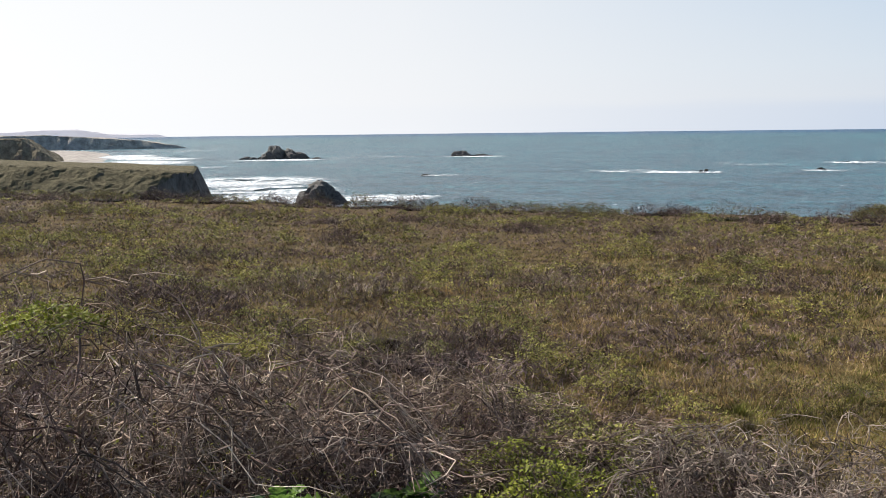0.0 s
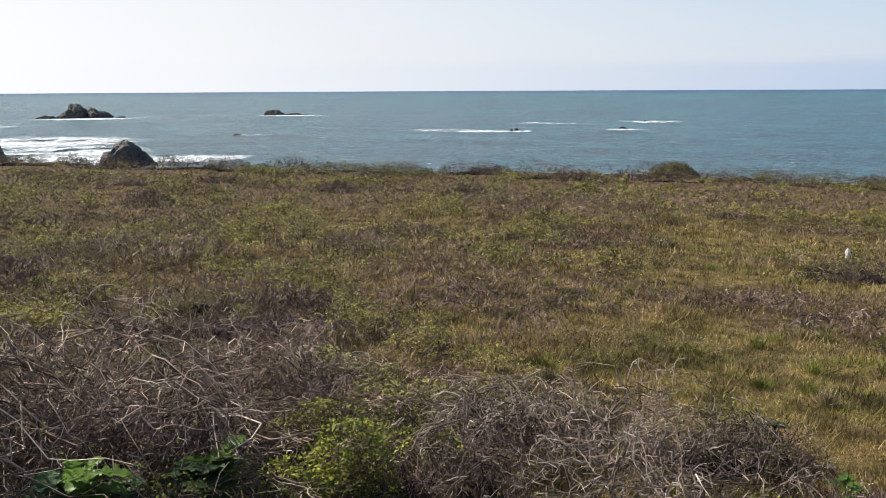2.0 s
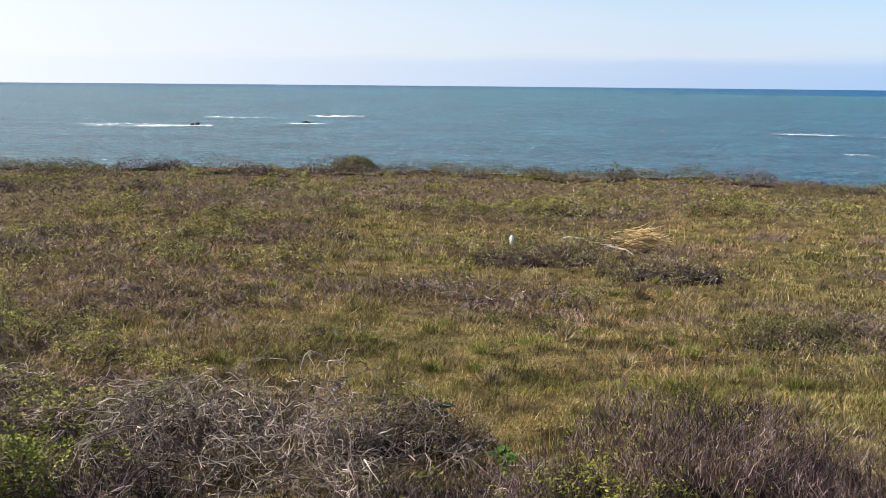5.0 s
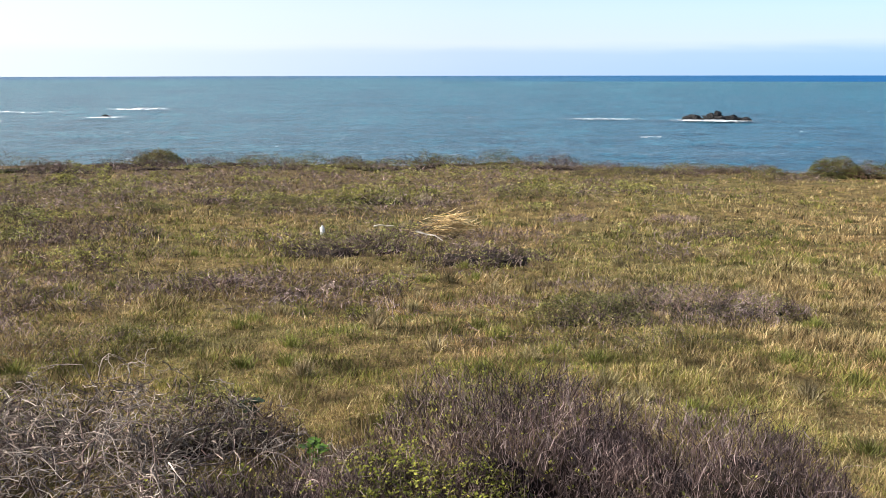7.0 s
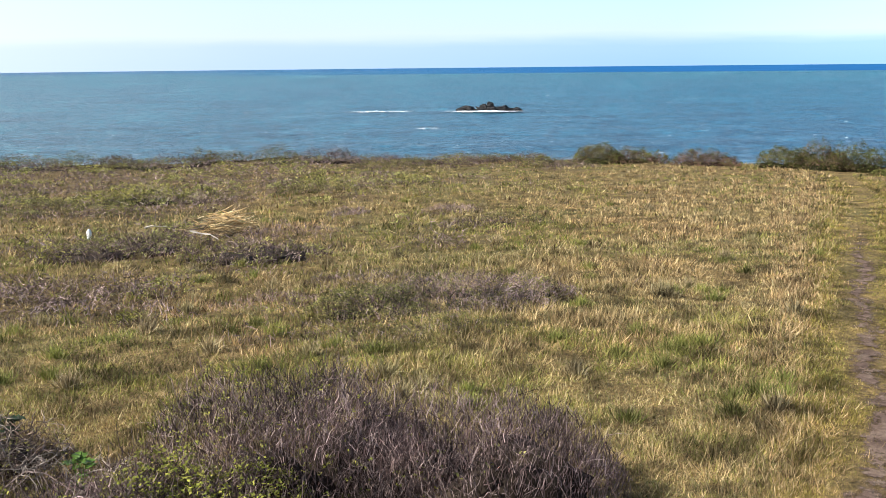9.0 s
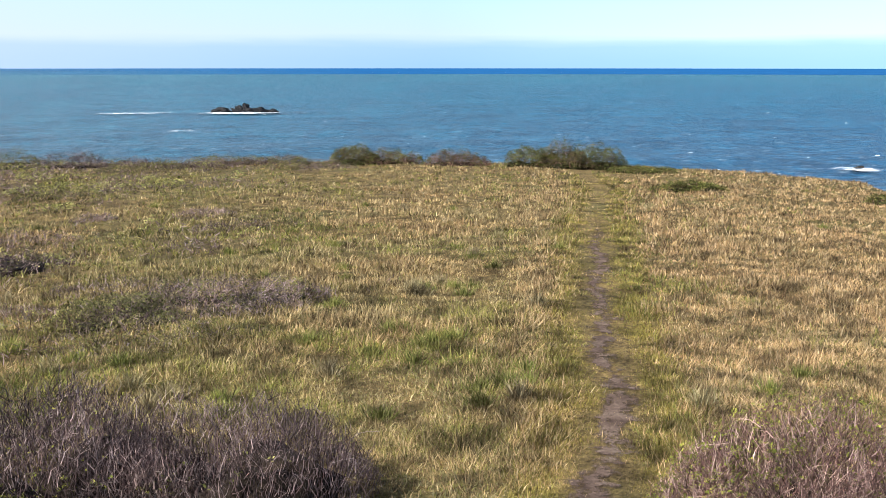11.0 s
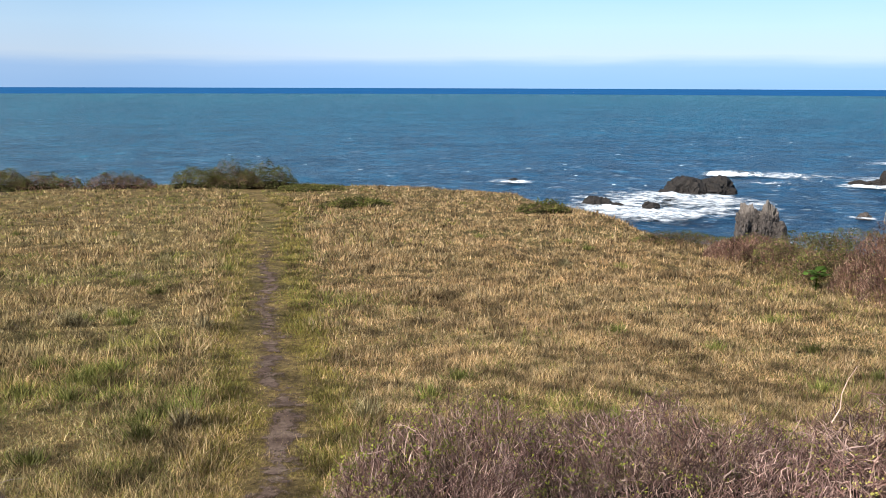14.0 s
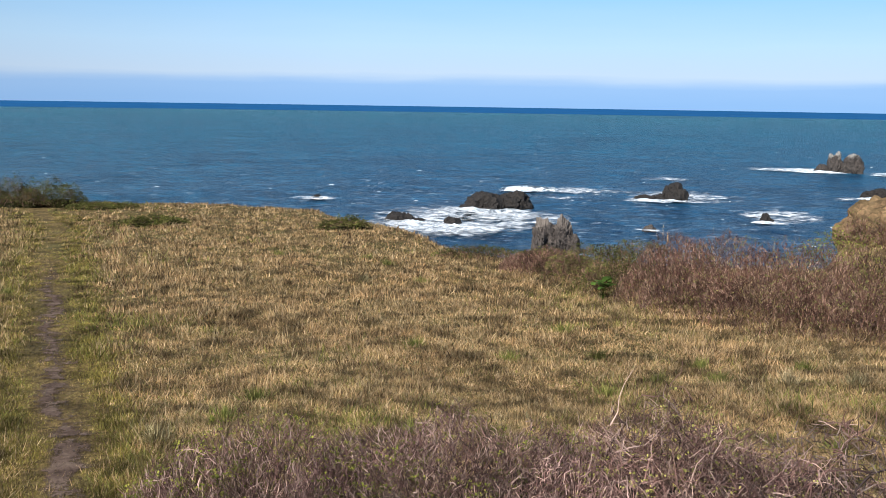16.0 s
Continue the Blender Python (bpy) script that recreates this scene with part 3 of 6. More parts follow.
def rock_mesh(name, lobes, mat, seed, rough=0.35, detail=4):
    """Cracked, ledged lobes (x, y, z, rx, ry, rz) joined into one rock."""
    bm = bmesh.new()
    for n, (x, y, z, rx, ry, rz) in enumerate(lobes):
        out = bmesh.ops.create_icosphere(bm, subdivisions=detail, radius=1.0)
        off = Vector((seed * 3.1 + n * 5.7, seed * 1.7, n * 2.3))
        for v in out["verts"]:
            p = Vector(v.co)
            w = noise.hetero_terrain(p * 1.1 + off, 0.9, 2.1, 5, 0.5) - 0.9
            # blocks split along joints, each standing out by its own amount
            q = Vector((p.x * rx, p.y * ry, p.z * rz)) / (rx * ry * rz) ** (1 / 3)
            block = noise.voronoi(Vector((q.x * 2.3, q.y * 2.3, q.z * 1.8 + 0.7 * q.x)) + off)
            chip = noise.voronoi(Vector((q.x * 6.0, q.y * 6.0, q.z * 5.0 + q.x)) + off)
            s = 1 + rough * (0.6 * w + 0.75 * noise.noise(block[1][0] * 7.3) - 0.3 * max(0.0, 0.10 - (block[0][1] - block[0][0])) / 0.10 + 0.28 * noise.noise(chip[1][0] * 5.1) + 0.10 * noise.noise(p * 11 + off))
            v.co = Vector((x + p.x * rx * s, y + p.y * ry * s, z + p.z * rz * s))
    me = bpy.data.meshes.new(name)
    bm.to_mesh(me)
    bm.free()
    me.materials.append(mat)
    return me


def sea_rock(az, d, lobes, mat, seed, label, rough=0.35, turn=0.0):
    x, y = place(az, d)
    ob = new("sea_rock", rock_mesh("sea_rock", lobes, mat, seed, rough, 5 if d < 160 else 4))
    ob.matrix_world = pose(x, y, SEA, 0, 0, -az + turn)
    return tagged(ob, label, "rock", "rocks in the surf")


def foam(az, d, width, depth, mat=None, seed=0, z=0.35, turn=0.0, crest=0.0):
    """A ragged sheet of foam on the water; a breaker lifts it along a crest."""
    g = np.linspace(-1, 1, 19)
    u, v = np.meshgrid(g, g, indexing="ij")
    rr = np.hypot(u, v)
    h = crest * np.exp(-((v + 0.15 * np.sin(u * 4 + seed)) / 0.28) ** 2) * (1 - np.minimum(rr, 1)) * (0.7 + 0.6 * vnoise(u * 3 + seed, v * 3, 1.3, seed % 8))
    h = h + 1.6 * crest * (vnoise(u * width / 16 + seed, v * depth / 16, 1.9, (seed + 2) % 8, 3) - 0.5) * (1 - np.minimum(rr, 1) ** 2)
    n = len(g)
    i, j = np.meshgrid(np.arange(n - 1), np.arange(n - 1), indexing="ij")
    f = np.stack([i * n + j, (i + 1) * n + j, (i + 1) * n + j + 1, i * n + j + 1], -1).reshape(-1, 4)
    me = raw_mesh("foam", np.stack([u, v, h], -1).reshape(-1, 3), f, mat or FOAM, True)
    ob = new("foam", me)
    x, y = place(az, d)
    ob.matrix_world = pose(x, y, SEA + z, 0, 0, -az + turn) @ Matrix.Diagonal((width / 2, depth / 2, 1, 1))
    return tagged(ob, "white foam of a breaking wave on the sea", "foam", "sea foam", "stuff")


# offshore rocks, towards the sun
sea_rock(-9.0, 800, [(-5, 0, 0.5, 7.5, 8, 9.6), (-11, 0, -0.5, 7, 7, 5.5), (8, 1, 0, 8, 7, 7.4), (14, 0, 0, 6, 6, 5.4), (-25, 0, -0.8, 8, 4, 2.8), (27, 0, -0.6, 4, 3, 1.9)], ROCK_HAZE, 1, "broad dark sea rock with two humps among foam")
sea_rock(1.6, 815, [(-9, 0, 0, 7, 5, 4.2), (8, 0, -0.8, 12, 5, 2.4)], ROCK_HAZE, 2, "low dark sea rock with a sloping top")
sea_rock(14.3, 500, [(-1.2, 0, -0.2, 1.3, 1.3, 1.5), (1.3, 0, 0, 1.1, 1.2, 1.7)], ROCK_DARK, 3, "small dark rock awash in foam")
sea_rock(-1.0, 482, [(0, 0, -0.4, 2.4, 1.8, 1.4)], ROCK_DARK, 4, "tiny dark rock awash")
sea_rock(20.3, 527, [(0, 0, -0.3, 3.0, 2.0, 1.5)], ROCK_DARK, 5, "tiny dark rock awash in foam")
sea_rock(-6.95, 300, [(0, 0, 1.0, 5.2, 5, 6.2), (-3.2, 0, 0, 4.5, 5, 4.6), (3.6, 0, 0, 4.6, 5, 4.4), (0.3, 0, 6.0, 1.6, 1.6, 1.6)], ROCK_HAZE, 6, "dark pyramid-shaped sea rock with a knobbly top", 0.3)
sea_rock(53.4, 473, [(-9, 0, -0.5, 6.5, 5, 2.7), (-2, 0, 0.2, 4.5, 4, 2.6), (1.0, 0, 1.0, 1.9, 2, 2.9), (8, 0, -0.4, 6, 4, 2.5), (13, 0, -1.2, 4, 3, 2.0)], ROCK_BLACK, 7, "low jagged black islet with a small peak", 0.6)

# rocks below the bluff
sea_rock(86.7, 230, [(0, 0, -0.3, 1.7, 1.5, 1.2)], ROCK_DARK, 8, "small dark rock awash in foam")
sea_rock(91.4, 188, [(-0.6, 0, 0, 2.2, 2, 1.7), (1.4, 0, 0.2, 1.2, 1.2, 1.3)], ROCK_DARK, 9, "small dark rock in white water")
sea_rock(92.4, 185, [(0, 0, 0, 1.3, 1.1, 0.9)], ROCK_DARK, 10, "small dark rock in white water")
sea_rock(94.3, 182, [(0, 0, 0, 1.7, 1.6, 1.7)], ROCK_DARK, 11, "small dark rock in white water")
sea_rock(96.7, 212, [(-3.0, 0, 0.1, 4.2, 4, 3.0), (-0.6, 0.5, 0.2, 3.4, 3.5, 3.6), (3.6, 3, 0.3, 4.0, 4, 3.3), (-6.0, 0, -0.5, 1.8, 2, 1.6), (6.6, 3, -0.4, 1.6, 2, 1.8)], ROCK_DARK, 12, "large rounded dark brown rock in the surf")
sea_rock(100.15, 150, [(-2.3, 0, 1.2, 1.5, 2, 4.1), (-0.9, 0.8, 0.6, 1.7, 2, 3.6), (0.8, 0.4, 1.0, 1.5, 2, 3.9), (2.3, 0, 0.3, 1.6, 2, 2.9)], ROCK_GREY, 13, "upright split grey rock stack near the shore", 0.42)
sea_rock(105.9, 243, [(3.0, 0, 0.3, 2.9, 3, 3.7), (-0.2, 0.4, -0.4, 2.4, 2.4, 2.0), (-4.0, 0, -0.6, 3.0, 2.6, 1.9)], ROCK_DARK, 14, "dark rock with a tall hump and a low shelf")
sea_rock(111.4, 203, [(0, 0, 0, 1.0, 1, 1.9), (0.9, 0, 0, 0.9, 0.8, 0.9)], ROCK_DARK, 15, "small pointed dark rock in foam")
sea_rock(105.3, 182, [(0, 0, -0.1, 1.2, 1.1, 1.3)], ROCK_GREY, 16, "small brown rock awash")
sea_rock(115.15, 372, [(-3.0, 0, 1.0, 2.9, 3.0, 6.0), (3.4, 0, 0.8, 3.4, 3.4, 5.6), (-6.2, 0, 0, 3.4, 3.2, 2.6), (0.4, 0, 0, 4.2, 3, 3.6)], ROCK_LIME, 17, "twin-peaked rock whitened by birds on top")
sea_rock(117.0, 270, [(0, 0, 0, 3.8, 3.5, 2.9)], ROCK_DARK, 18, "rounded dark rock off the bank")
sea_rock(111.0, 212, [(0, 0, -0.5, 1.4, 1, 0.9)], ROCK_DARK, 19, "tiny dark rock awash")

for az, d, w, dp, mt, crest in [
        (-12.0, 345, 60, 90, SURF, 1.4), (-9.6, 375, 60, 90, SURF, 1.6), (-11.0, 450, 90, 110, SURF, 1.0), (-8.0, 330, 40, 60, SURF, 0.8), (-7.0, 296, 40, 30, FOAM, 0.4), (-3.6, 325, 40, 44, SURF, 0.5), (-1.2, 330, 30, 24, FOAM_THIN, 0.2),
        (-12.6, 420, 70, 50, FOAM_THIN, 0.6), (-9.0, 770, 90, 60, SURF, 0.5), (-5.5, 800, 60, 40, FOAM_THIN, 0.3), (1.8, 800, 70, 44, SURF, 0.5), (-3.0, 820, 90, 30, FOAM_THIN, 0.2),
        (-0.2, 482, 34, 22, FOAM_THIN, 0.3), (12.6, 498, 50, 22, SURF, 0.5), (14.6, 496, 20, 16, FOAM, 0.5), (10.2, 520, 60, 30, FOAM_THIN, 0.3), (17.0, 600, 60, 24, FOAM_THIN, 0.3), (9.5, 505, 30, 20, FOAM_THIN, 0.2), (20.2, 520, 30, 16, SURF, 0.3), (22.0, 630, 44, 30, SURF, 1.4), (15.5, 620, 40, 16, FOAM_THIN, 0.2),
        (-16.6, 780, 70, 130, SURF, 0.5), (-15.6, 760, 60, 120, SURF, 0.5), (-16.6, 900, 70, 150, SURF, 0.5), (-17.6, 960, 80, 160, SURF, 0.5), (-15.0, 850, 60, 70, SURF, 0.6), (-14.0, 1200, 110, 90, FOAM_THIN, 0.4), (-17.0, 1000, 60, 90, SURF, 0.4), (-13.0, 640, 50, 40, FOAM_THIN, 0.4),
        (53.2, 466, 44, 20, SURF, 0.4), (47.5, 474, 70, 20, FOAM_THIN, 0.2), (50.0, 345, 12, 14, FOAM_THIN, 0.5), (40.0, 480, 16, 10, FOAM_THIN, 0.4),
        (86.7, 229, 14, 12, FOAM, 0.3), (92.4, 182, 20, 34, FOAM, 0.4), (95.2, 176, 18, 26, FOAM, 0.3), (94.6, 204, 22, 30, FOAM, 0.4), (97.3, 203, 20, 22, FOAM, 0.3), (98.8, 258, 16, 10, BREAKER, 4.5), (95.5, 206, 7, 5, BREAKER, 0.8), (105.1, 236, 7, 4, BREAKER, 0.7), (106.5, 238, 6, 3, BREAKER, 0.5), (111.2, 200, 4, 3, BREAKER, 0.5), (92.0, 183, 6, 4, BREAKER, 0.6), (94.4, 179, 5, 3, BREAKER, 0.4), (113.9, 366, 18, 7, BREAKER, 0.8), (116.6, 264, 8, 4, BREAKER, 0.6), (98.1, 256, 11, 8, BREAKER, 2.0), (100.6, 236, 20, 9, FOAM_THIN, 0.5), (97.5, 196, 18, 18, FOAM_THIN, 0.3),
        (105.6, 238, 20, 14, FOAM, 0.4), (111.6, 201, 8, 9, FOAM, 0.3), (110.8, 213, 7, 8, FOAM, 0.3), (105.4, 181, 8, 6, FOAM_THIN, 0.2), (113.0, 376, 40, 26, SURF, 0.5), (117.5, 366, 24, 24, FOAM, 0.4), (106.3, 310, 18, 18, FOAM_THIN, 0.3), (115.4, 262, 12, 16, FOAM_THIN, 0.4), (93.4, 186, 46, 70, FOAM_THIN, 0.2), (97.6, 190, 40, 50, FOAM_THIN, 0.2), (107.0, 250, 40, 50, FOAM_THIN, 0.2), (112.0, 215, 26, 40, FOAM_THIN, 0.2), (101.5, 260, 40, 30, FOAM_THIN, 0.2)]:
    foam(az, d, w, dp, mt, int(az * 7 + d) % 97, crest=crest)


def whitecaps(n, seed):
    rng = np.random.default_rng(seed)
    az, d = np.radians(rng.uniform(-26, 122, n)), np.exp(rng.uniform(np.log(170), np.log(2600), n))
    length, tall = rng.uniform(0.15, 1.0, n) ** 2.6 * 0.9 * (d / 400) ** 0.5, rng.uniform(0.02, 0.12, n) * (d / 400) ** 0.4
    x, y = d * np.sin(az), d * np.cos(az)
    k = 7
    s = np.linspace(-1, 1, k)
    yaw = az + rng.normal(0, 0.35, n)
    px = x[:, None] + np.cos(yaw)[:, None] * s * length[:, None]
    py = y[:, None] - np.sin(yaw)[:, None] * s * length[:, None]
    hh = tall[:, None] * np.sqrt(1 - s ** 2 * 0.98) * rng.uniform(0.0, 1.3, (n, k))
    depth = 0.5 * length[:, None] * np.sqrt(1 - s ** 2 * 0.98)
    lo = np.stack([px - np.sin(az)[:, None] * depth, py - np.cos(az)[:, None] * depth, np.full_like(px, SEA + 0.25)], -1)
    hi = np.stack([px, py, SEA + 0.3 + hh], -1)
    v = np.concatenate([lo, hi], 1).reshape(-1, 3)
    base = (np.arange(n) * 2 * k)[:, None]
    j = np.arange(k - 1)[None]
    f = np.stack([base + j, base + j + 1, base + k + j + 1, base + k + j], -1).reshape(-1, 4)
    return tagged(new("whitecaps", raw_mesh("whitecaps", v, f, CAP)), "scattered whitecaps on the open sea", "whitecaps", kind="stuff")


whitecaps(1500, 5)

# ---------------------------------------------------------------- the coast beyond


def landform(name, az, d, mat, size, shape, label, cells=(120, 60)):
    """A stretch of coast as a height field: u runs across the view, v away from it; shape(u, v) gives metres over the sea."""
    (u0, u1), (v0, v1) = size
    u, v = np.meshgrid(np.linspace(u0, u1, cells[0]), np.linspace(v0, v1, cells[1]), indexing="ij")
    z = shape(u, v)
    n, k = u.shape
    i, j = np.meshgrid(np.arange(n - 1), np.arange(k - 1), indexing="ij")
    f = np.stack([i * k + j, (i + 1) * k + j, (i + 1) * k + j + 1, i * k + j + 1], -1).reshape(-1, 4)
    ob = new(name, raw_mesh(name, np.stack([u, v, z], -1).reshape(-1, 3), f, mat, False))
    x, y = place(az, d)
    ob.matrix_world = pose(x, y, SEA, 0, 0, -az)
    return tagged(ob, label, "headland", kind="structure")


def near_bluff(u, v):
    """A flat top, a brushy slope leaning on it, and the bare cut where that slope has fallen away."""
    top = 13.5 + 0.055 * np.maximum(-u - 2, 0) + (vnoise(u, v, 0.1, 2) - 0.5) * 0.8
    bushes = step(0.42, 0.72, vnoise(u, v, 0.5, 6, 3)) + 0.5 * step(0.5, 0.7, vnoise(u, v, 1.1, 3, 2))
    lip = np.interp(u, [-32, -16, -9, 0], [0.0, 8.6, 13.3, 13.3]) + (vnoise(u, v, 0.3, 1) - 0.5) * 2.0
    slope = 13.4 + 0.055 * np.maximum(-u - 2, 0) + 0.5 * (v - 6) + (vnoise(u, v, 0.12, 5) - 0.5) * 1.6 + 0.3 * bushes
    cut = 2.4 * (v - (6 + (lip - 13.4) / 0.5 - lip / 2.4)) + (vnoise(u, v, 0.35, 1, 4) - 0.5) * 1.6
    side = -u * 2.3 + (vnoise(u, v, 0.3, 3, 4) - 0.5) * 1.6
    top = top + 0.35 * bushes * step(20, 7, v)
    return np.maximum(np.minimum(np.minimum(top, slope), np.minimum(cut, side)), -3)


landform("near_bluff", -12.2, 205, CLIFF, ((-130, 8), (-30, 50)), near_bluff, "dark bluff with a flat grassy top, brushy slope and bare face", (230, 130))


def second_bluff(u, v):
    top = 19.5 - 0.02 * v + (vnoise(u, v, 0.03, 2) - 0.5) * 2 - 5.0 * step(-22, 4, u)
    gullies = (vnoise(u, v, 0.07, 3, 4) - 0.5) * 8
    return np.maximum(np.minimum(np.minimum(top, v * 1.1 + gullies), -u * 0.75 + gullies), -3)


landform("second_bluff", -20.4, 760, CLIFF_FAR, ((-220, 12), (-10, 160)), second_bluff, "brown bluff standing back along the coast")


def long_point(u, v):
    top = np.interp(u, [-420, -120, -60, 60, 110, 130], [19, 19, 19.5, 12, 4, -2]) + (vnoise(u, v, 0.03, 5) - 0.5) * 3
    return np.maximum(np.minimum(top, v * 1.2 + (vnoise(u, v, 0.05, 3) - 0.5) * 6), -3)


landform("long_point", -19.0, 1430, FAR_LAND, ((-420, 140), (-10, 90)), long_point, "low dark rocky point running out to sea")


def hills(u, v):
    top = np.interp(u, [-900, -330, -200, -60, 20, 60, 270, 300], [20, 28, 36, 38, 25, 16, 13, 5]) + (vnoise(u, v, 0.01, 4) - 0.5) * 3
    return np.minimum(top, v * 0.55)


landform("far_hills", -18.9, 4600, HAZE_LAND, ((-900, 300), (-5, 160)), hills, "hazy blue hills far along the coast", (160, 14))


def beach(u, v):
    return np.minimum(1.4, 0.05 * (-u - 0.00028 * (v - 260) ** 2 - 12))


landform("beach", -17.2, 700, SAND, ((-160, 60), (-40, 620)), beach, "pale sand beach with surf along it", (60, 60))

# ---------------------------------------------------------------- ground cover
PATH_D = [3.0, 5.6, 7.8, 10.7, 15.7, 20.5, 28.5, 42.0]
PATH_AZ = [73.0, 73.4, 73.8, 73.0, 72.9, 72.7, 73.2, 71.6]


def off_path(x, y):
    d, az = np.hypot(x, y), np.degrees(np.arctan2(x, y))
    return np.abs(np.radians(az - np.interp(d, PATH_D, PATH_AZ))) * d


def scatter(n, seed, d0=3.2, d1=62.0, az0=-26.0, az1=121.0, thin=0.0):
    """Points over the seen ground, thinning out with distance."""
    rng = np.random.default_rng(seed)
    u = rng.random(n)
    d = d0 * (d1 / d0) ** u if thin == 0 else (d0 ** -thin + u * (d1 ** -thin - d0 ** -thin)) ** (-1 / thin)
    az = rng.uniform(az0, az1, n)
    keep = d < np.interp(az, EDGE_AZ, EDGE_D) + 1.2
    d, az = d[keep], az[keep]
    return d * np.sin(np.radians(az)), d * np.cos(np.radians(az)), d, az, rng


def blades(name, n, seed, mat, chance, tall, wide, label, d0, d1, bent, per=6, az0=-26.0, az1=121.0, lean=0.5):
    """Grass in tufts: each tuft has its own height and spreads outward."""
    x, y, d, az, rng = scatter(n // per, seed, d0, d1, az0, az1, thin=0.75)
    keep = rng.random(len(x)) < chance(x, y, d, az)
    x, y, d = x[keep], y[keep], d[keep]
    size = tall(x, y, d) * rng.uniform(0.5, 1.45, len(x)) * (0.5 + 1.0 * vnoise(x, y, 2.6, 4, 2)) * (1 + 0.2 * step(8, 18, d))
    spread = (0.045 + 0.35 * size) * (d / 7) ** 0.35
    size, spread, d, tx, ty = (np.repeat(q, per) for q in (size, spread, d, x, y))
    n = len(d)
    u, r = rng.uniform(0, 2 * np.pi, n), np.abs(rng.normal(0, 1, n))
    x, y = tx + spread * r * np.cos(u), ty + spread * r * np.sin(u)
    h = size * rng.uniform(0.5, 1.2, n) * (0.42 + 0.58 * step(0.14, 0.5, off_path(x, y)))
    w = wide * (d / 6.0) ** 1.08 * rng.uniform(0.6, 1.4, n)
    turn = rng.uniform(0, 2 * np.pi, n)
    lx = 0.3 * r * np.cos(u) + rng.normal(0.05, lean, n)
    ly = 0.3 * r * np.sin(u) + rng.normal(-0.03, lean, n)
    z = ground_z(x, y) - 0.01
    cx, cy = np.cos(turn) * w / 2, np.sin(turn) * w / 2
    ring = ((-1, 0.0), (1, 0.0), (1, 0.55), (-1, 0.55), (0, 1.0)) if bent else ((-1, 0.0), (1, 0.0), (0, 1.0))
    k5 = len(ring)
    v = np.empty((n, k5, 3))
    for k, (s, f) in enumerate(ring):
        v[:, k, 0] = x + s * cx * (1 - 0.25 * f) + lx * h * f ** 1.7
        v[:, k, 1] = y + s * cy * (1 - 0.25 * f) + ly * h * f ** 1.7
        v[:, k, 2] = z + h * f * np.sqrt(np.maximum(0.12, 1 - 0.5 * (lx ** 2 + ly ** 2) * f))
    b = np.arange(n)[:, None] * k5
    f = np.concatenate([b + [0, 1, 2], b + [0, 2, 3], b + [3, 2, 4]], 0) if bent else b + [0, 1, 2]
    return tagged(new(name, raw_mesh(name, v.reshape(-1, 3), f, mat)), label, "grass", kind="stuff")


def clump(x, y, seed):
    return vnoise(x, y, 1.6, seed, 2)


def dry_chance(x, y, d, az):
    g = step(0.40, 0.62, vnoise(x, y, 0.35, 0, 3) + np.interp(az, [-25, 30, 60, 75, 121], [-0.05, -0.05, -0.05, 0.08, 0.13]))
    return np.interp(az, [-25, 42, 60], [0.6, 0.7, 1.0]) * (1 - 0.6 * scrubbiness(x, y)) * np.maximum(0.38 + 0.62 * g, 0.95 * step(74, 84, az) * step(7, 11, d)) * (1 - 0.7 * step(0.5 + 0.03 * d, 0.15 + 0.01 * d, off_path(x, y))) * (1 - 0.7 * step(0.24, 0.10, off_path(x, y)))


def green_chance(x, y, d, az):
    g = step(0.60, 0.40, vnoise(x, y, 0.35, 0, 3) + np.interp(az, [-25, 10, 30, 60, 75, 88, 121], [-0.12, -0.18, -0.20, -0.11, 0.05, 0.19, 0.22]))
    near_path = step(0.5 + 0.035 * d, 0.2 + 0.01 * d, off_path(x, y))
    lawn = 0.8 * step(20, 27, d) * step(62, 67, az) * step(80, 75, az)
    near_path = np.maximum(near_path * (1 - 0.6 * step(72.6, 70.5, az) * step(24, 16, d)), lawn)
    low = np.interp(az, [-25, 45, 60], [0.5, 0.45, 0.16]) + 0.5 * step(12, 7, d) * step(76, 84, az) - 0.09 * step(9, 12, d) * step(78, 86, az)
    return np.maximum((1 - 0.5 * scrubbiness(x, y)) * np.maximum(low, g), 1.0 * near_path) * (1 - 0.85 * step(0.24, 0.10, off_path(x, y)))


def grass_tall(x, y, d):
    az = np.degrees(np.arctan2(x, y))
    return (0.050 + (0.054 - 0.022 * step(74, 84, az)) * step(0.35, 0.75, clump(x, y, 3))) * (1 - 0.3 * step(74, 82, az) * step(14, 8, d))


def green_tall(x, y, d):
    return 0.036 + 0.055 * step(0.35, 0.75, clump(x, y, 5))


for d0, d1, bent, share in ((4.2, 5.7, True, 0.16), (5.7, 62.0, False, 1.95)):
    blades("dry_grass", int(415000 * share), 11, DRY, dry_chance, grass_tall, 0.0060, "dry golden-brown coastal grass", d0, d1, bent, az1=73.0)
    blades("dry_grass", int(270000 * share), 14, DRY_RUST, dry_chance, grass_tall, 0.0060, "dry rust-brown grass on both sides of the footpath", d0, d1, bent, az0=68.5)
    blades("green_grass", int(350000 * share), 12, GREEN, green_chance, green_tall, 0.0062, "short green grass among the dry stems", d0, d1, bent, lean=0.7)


def thatch_chance(x, y, d, az):
    return (1 - 0.5 * scrubbiness(x, y)) * (1 - 0.7 * step(0.24, 0.12, off_path(x, y)))


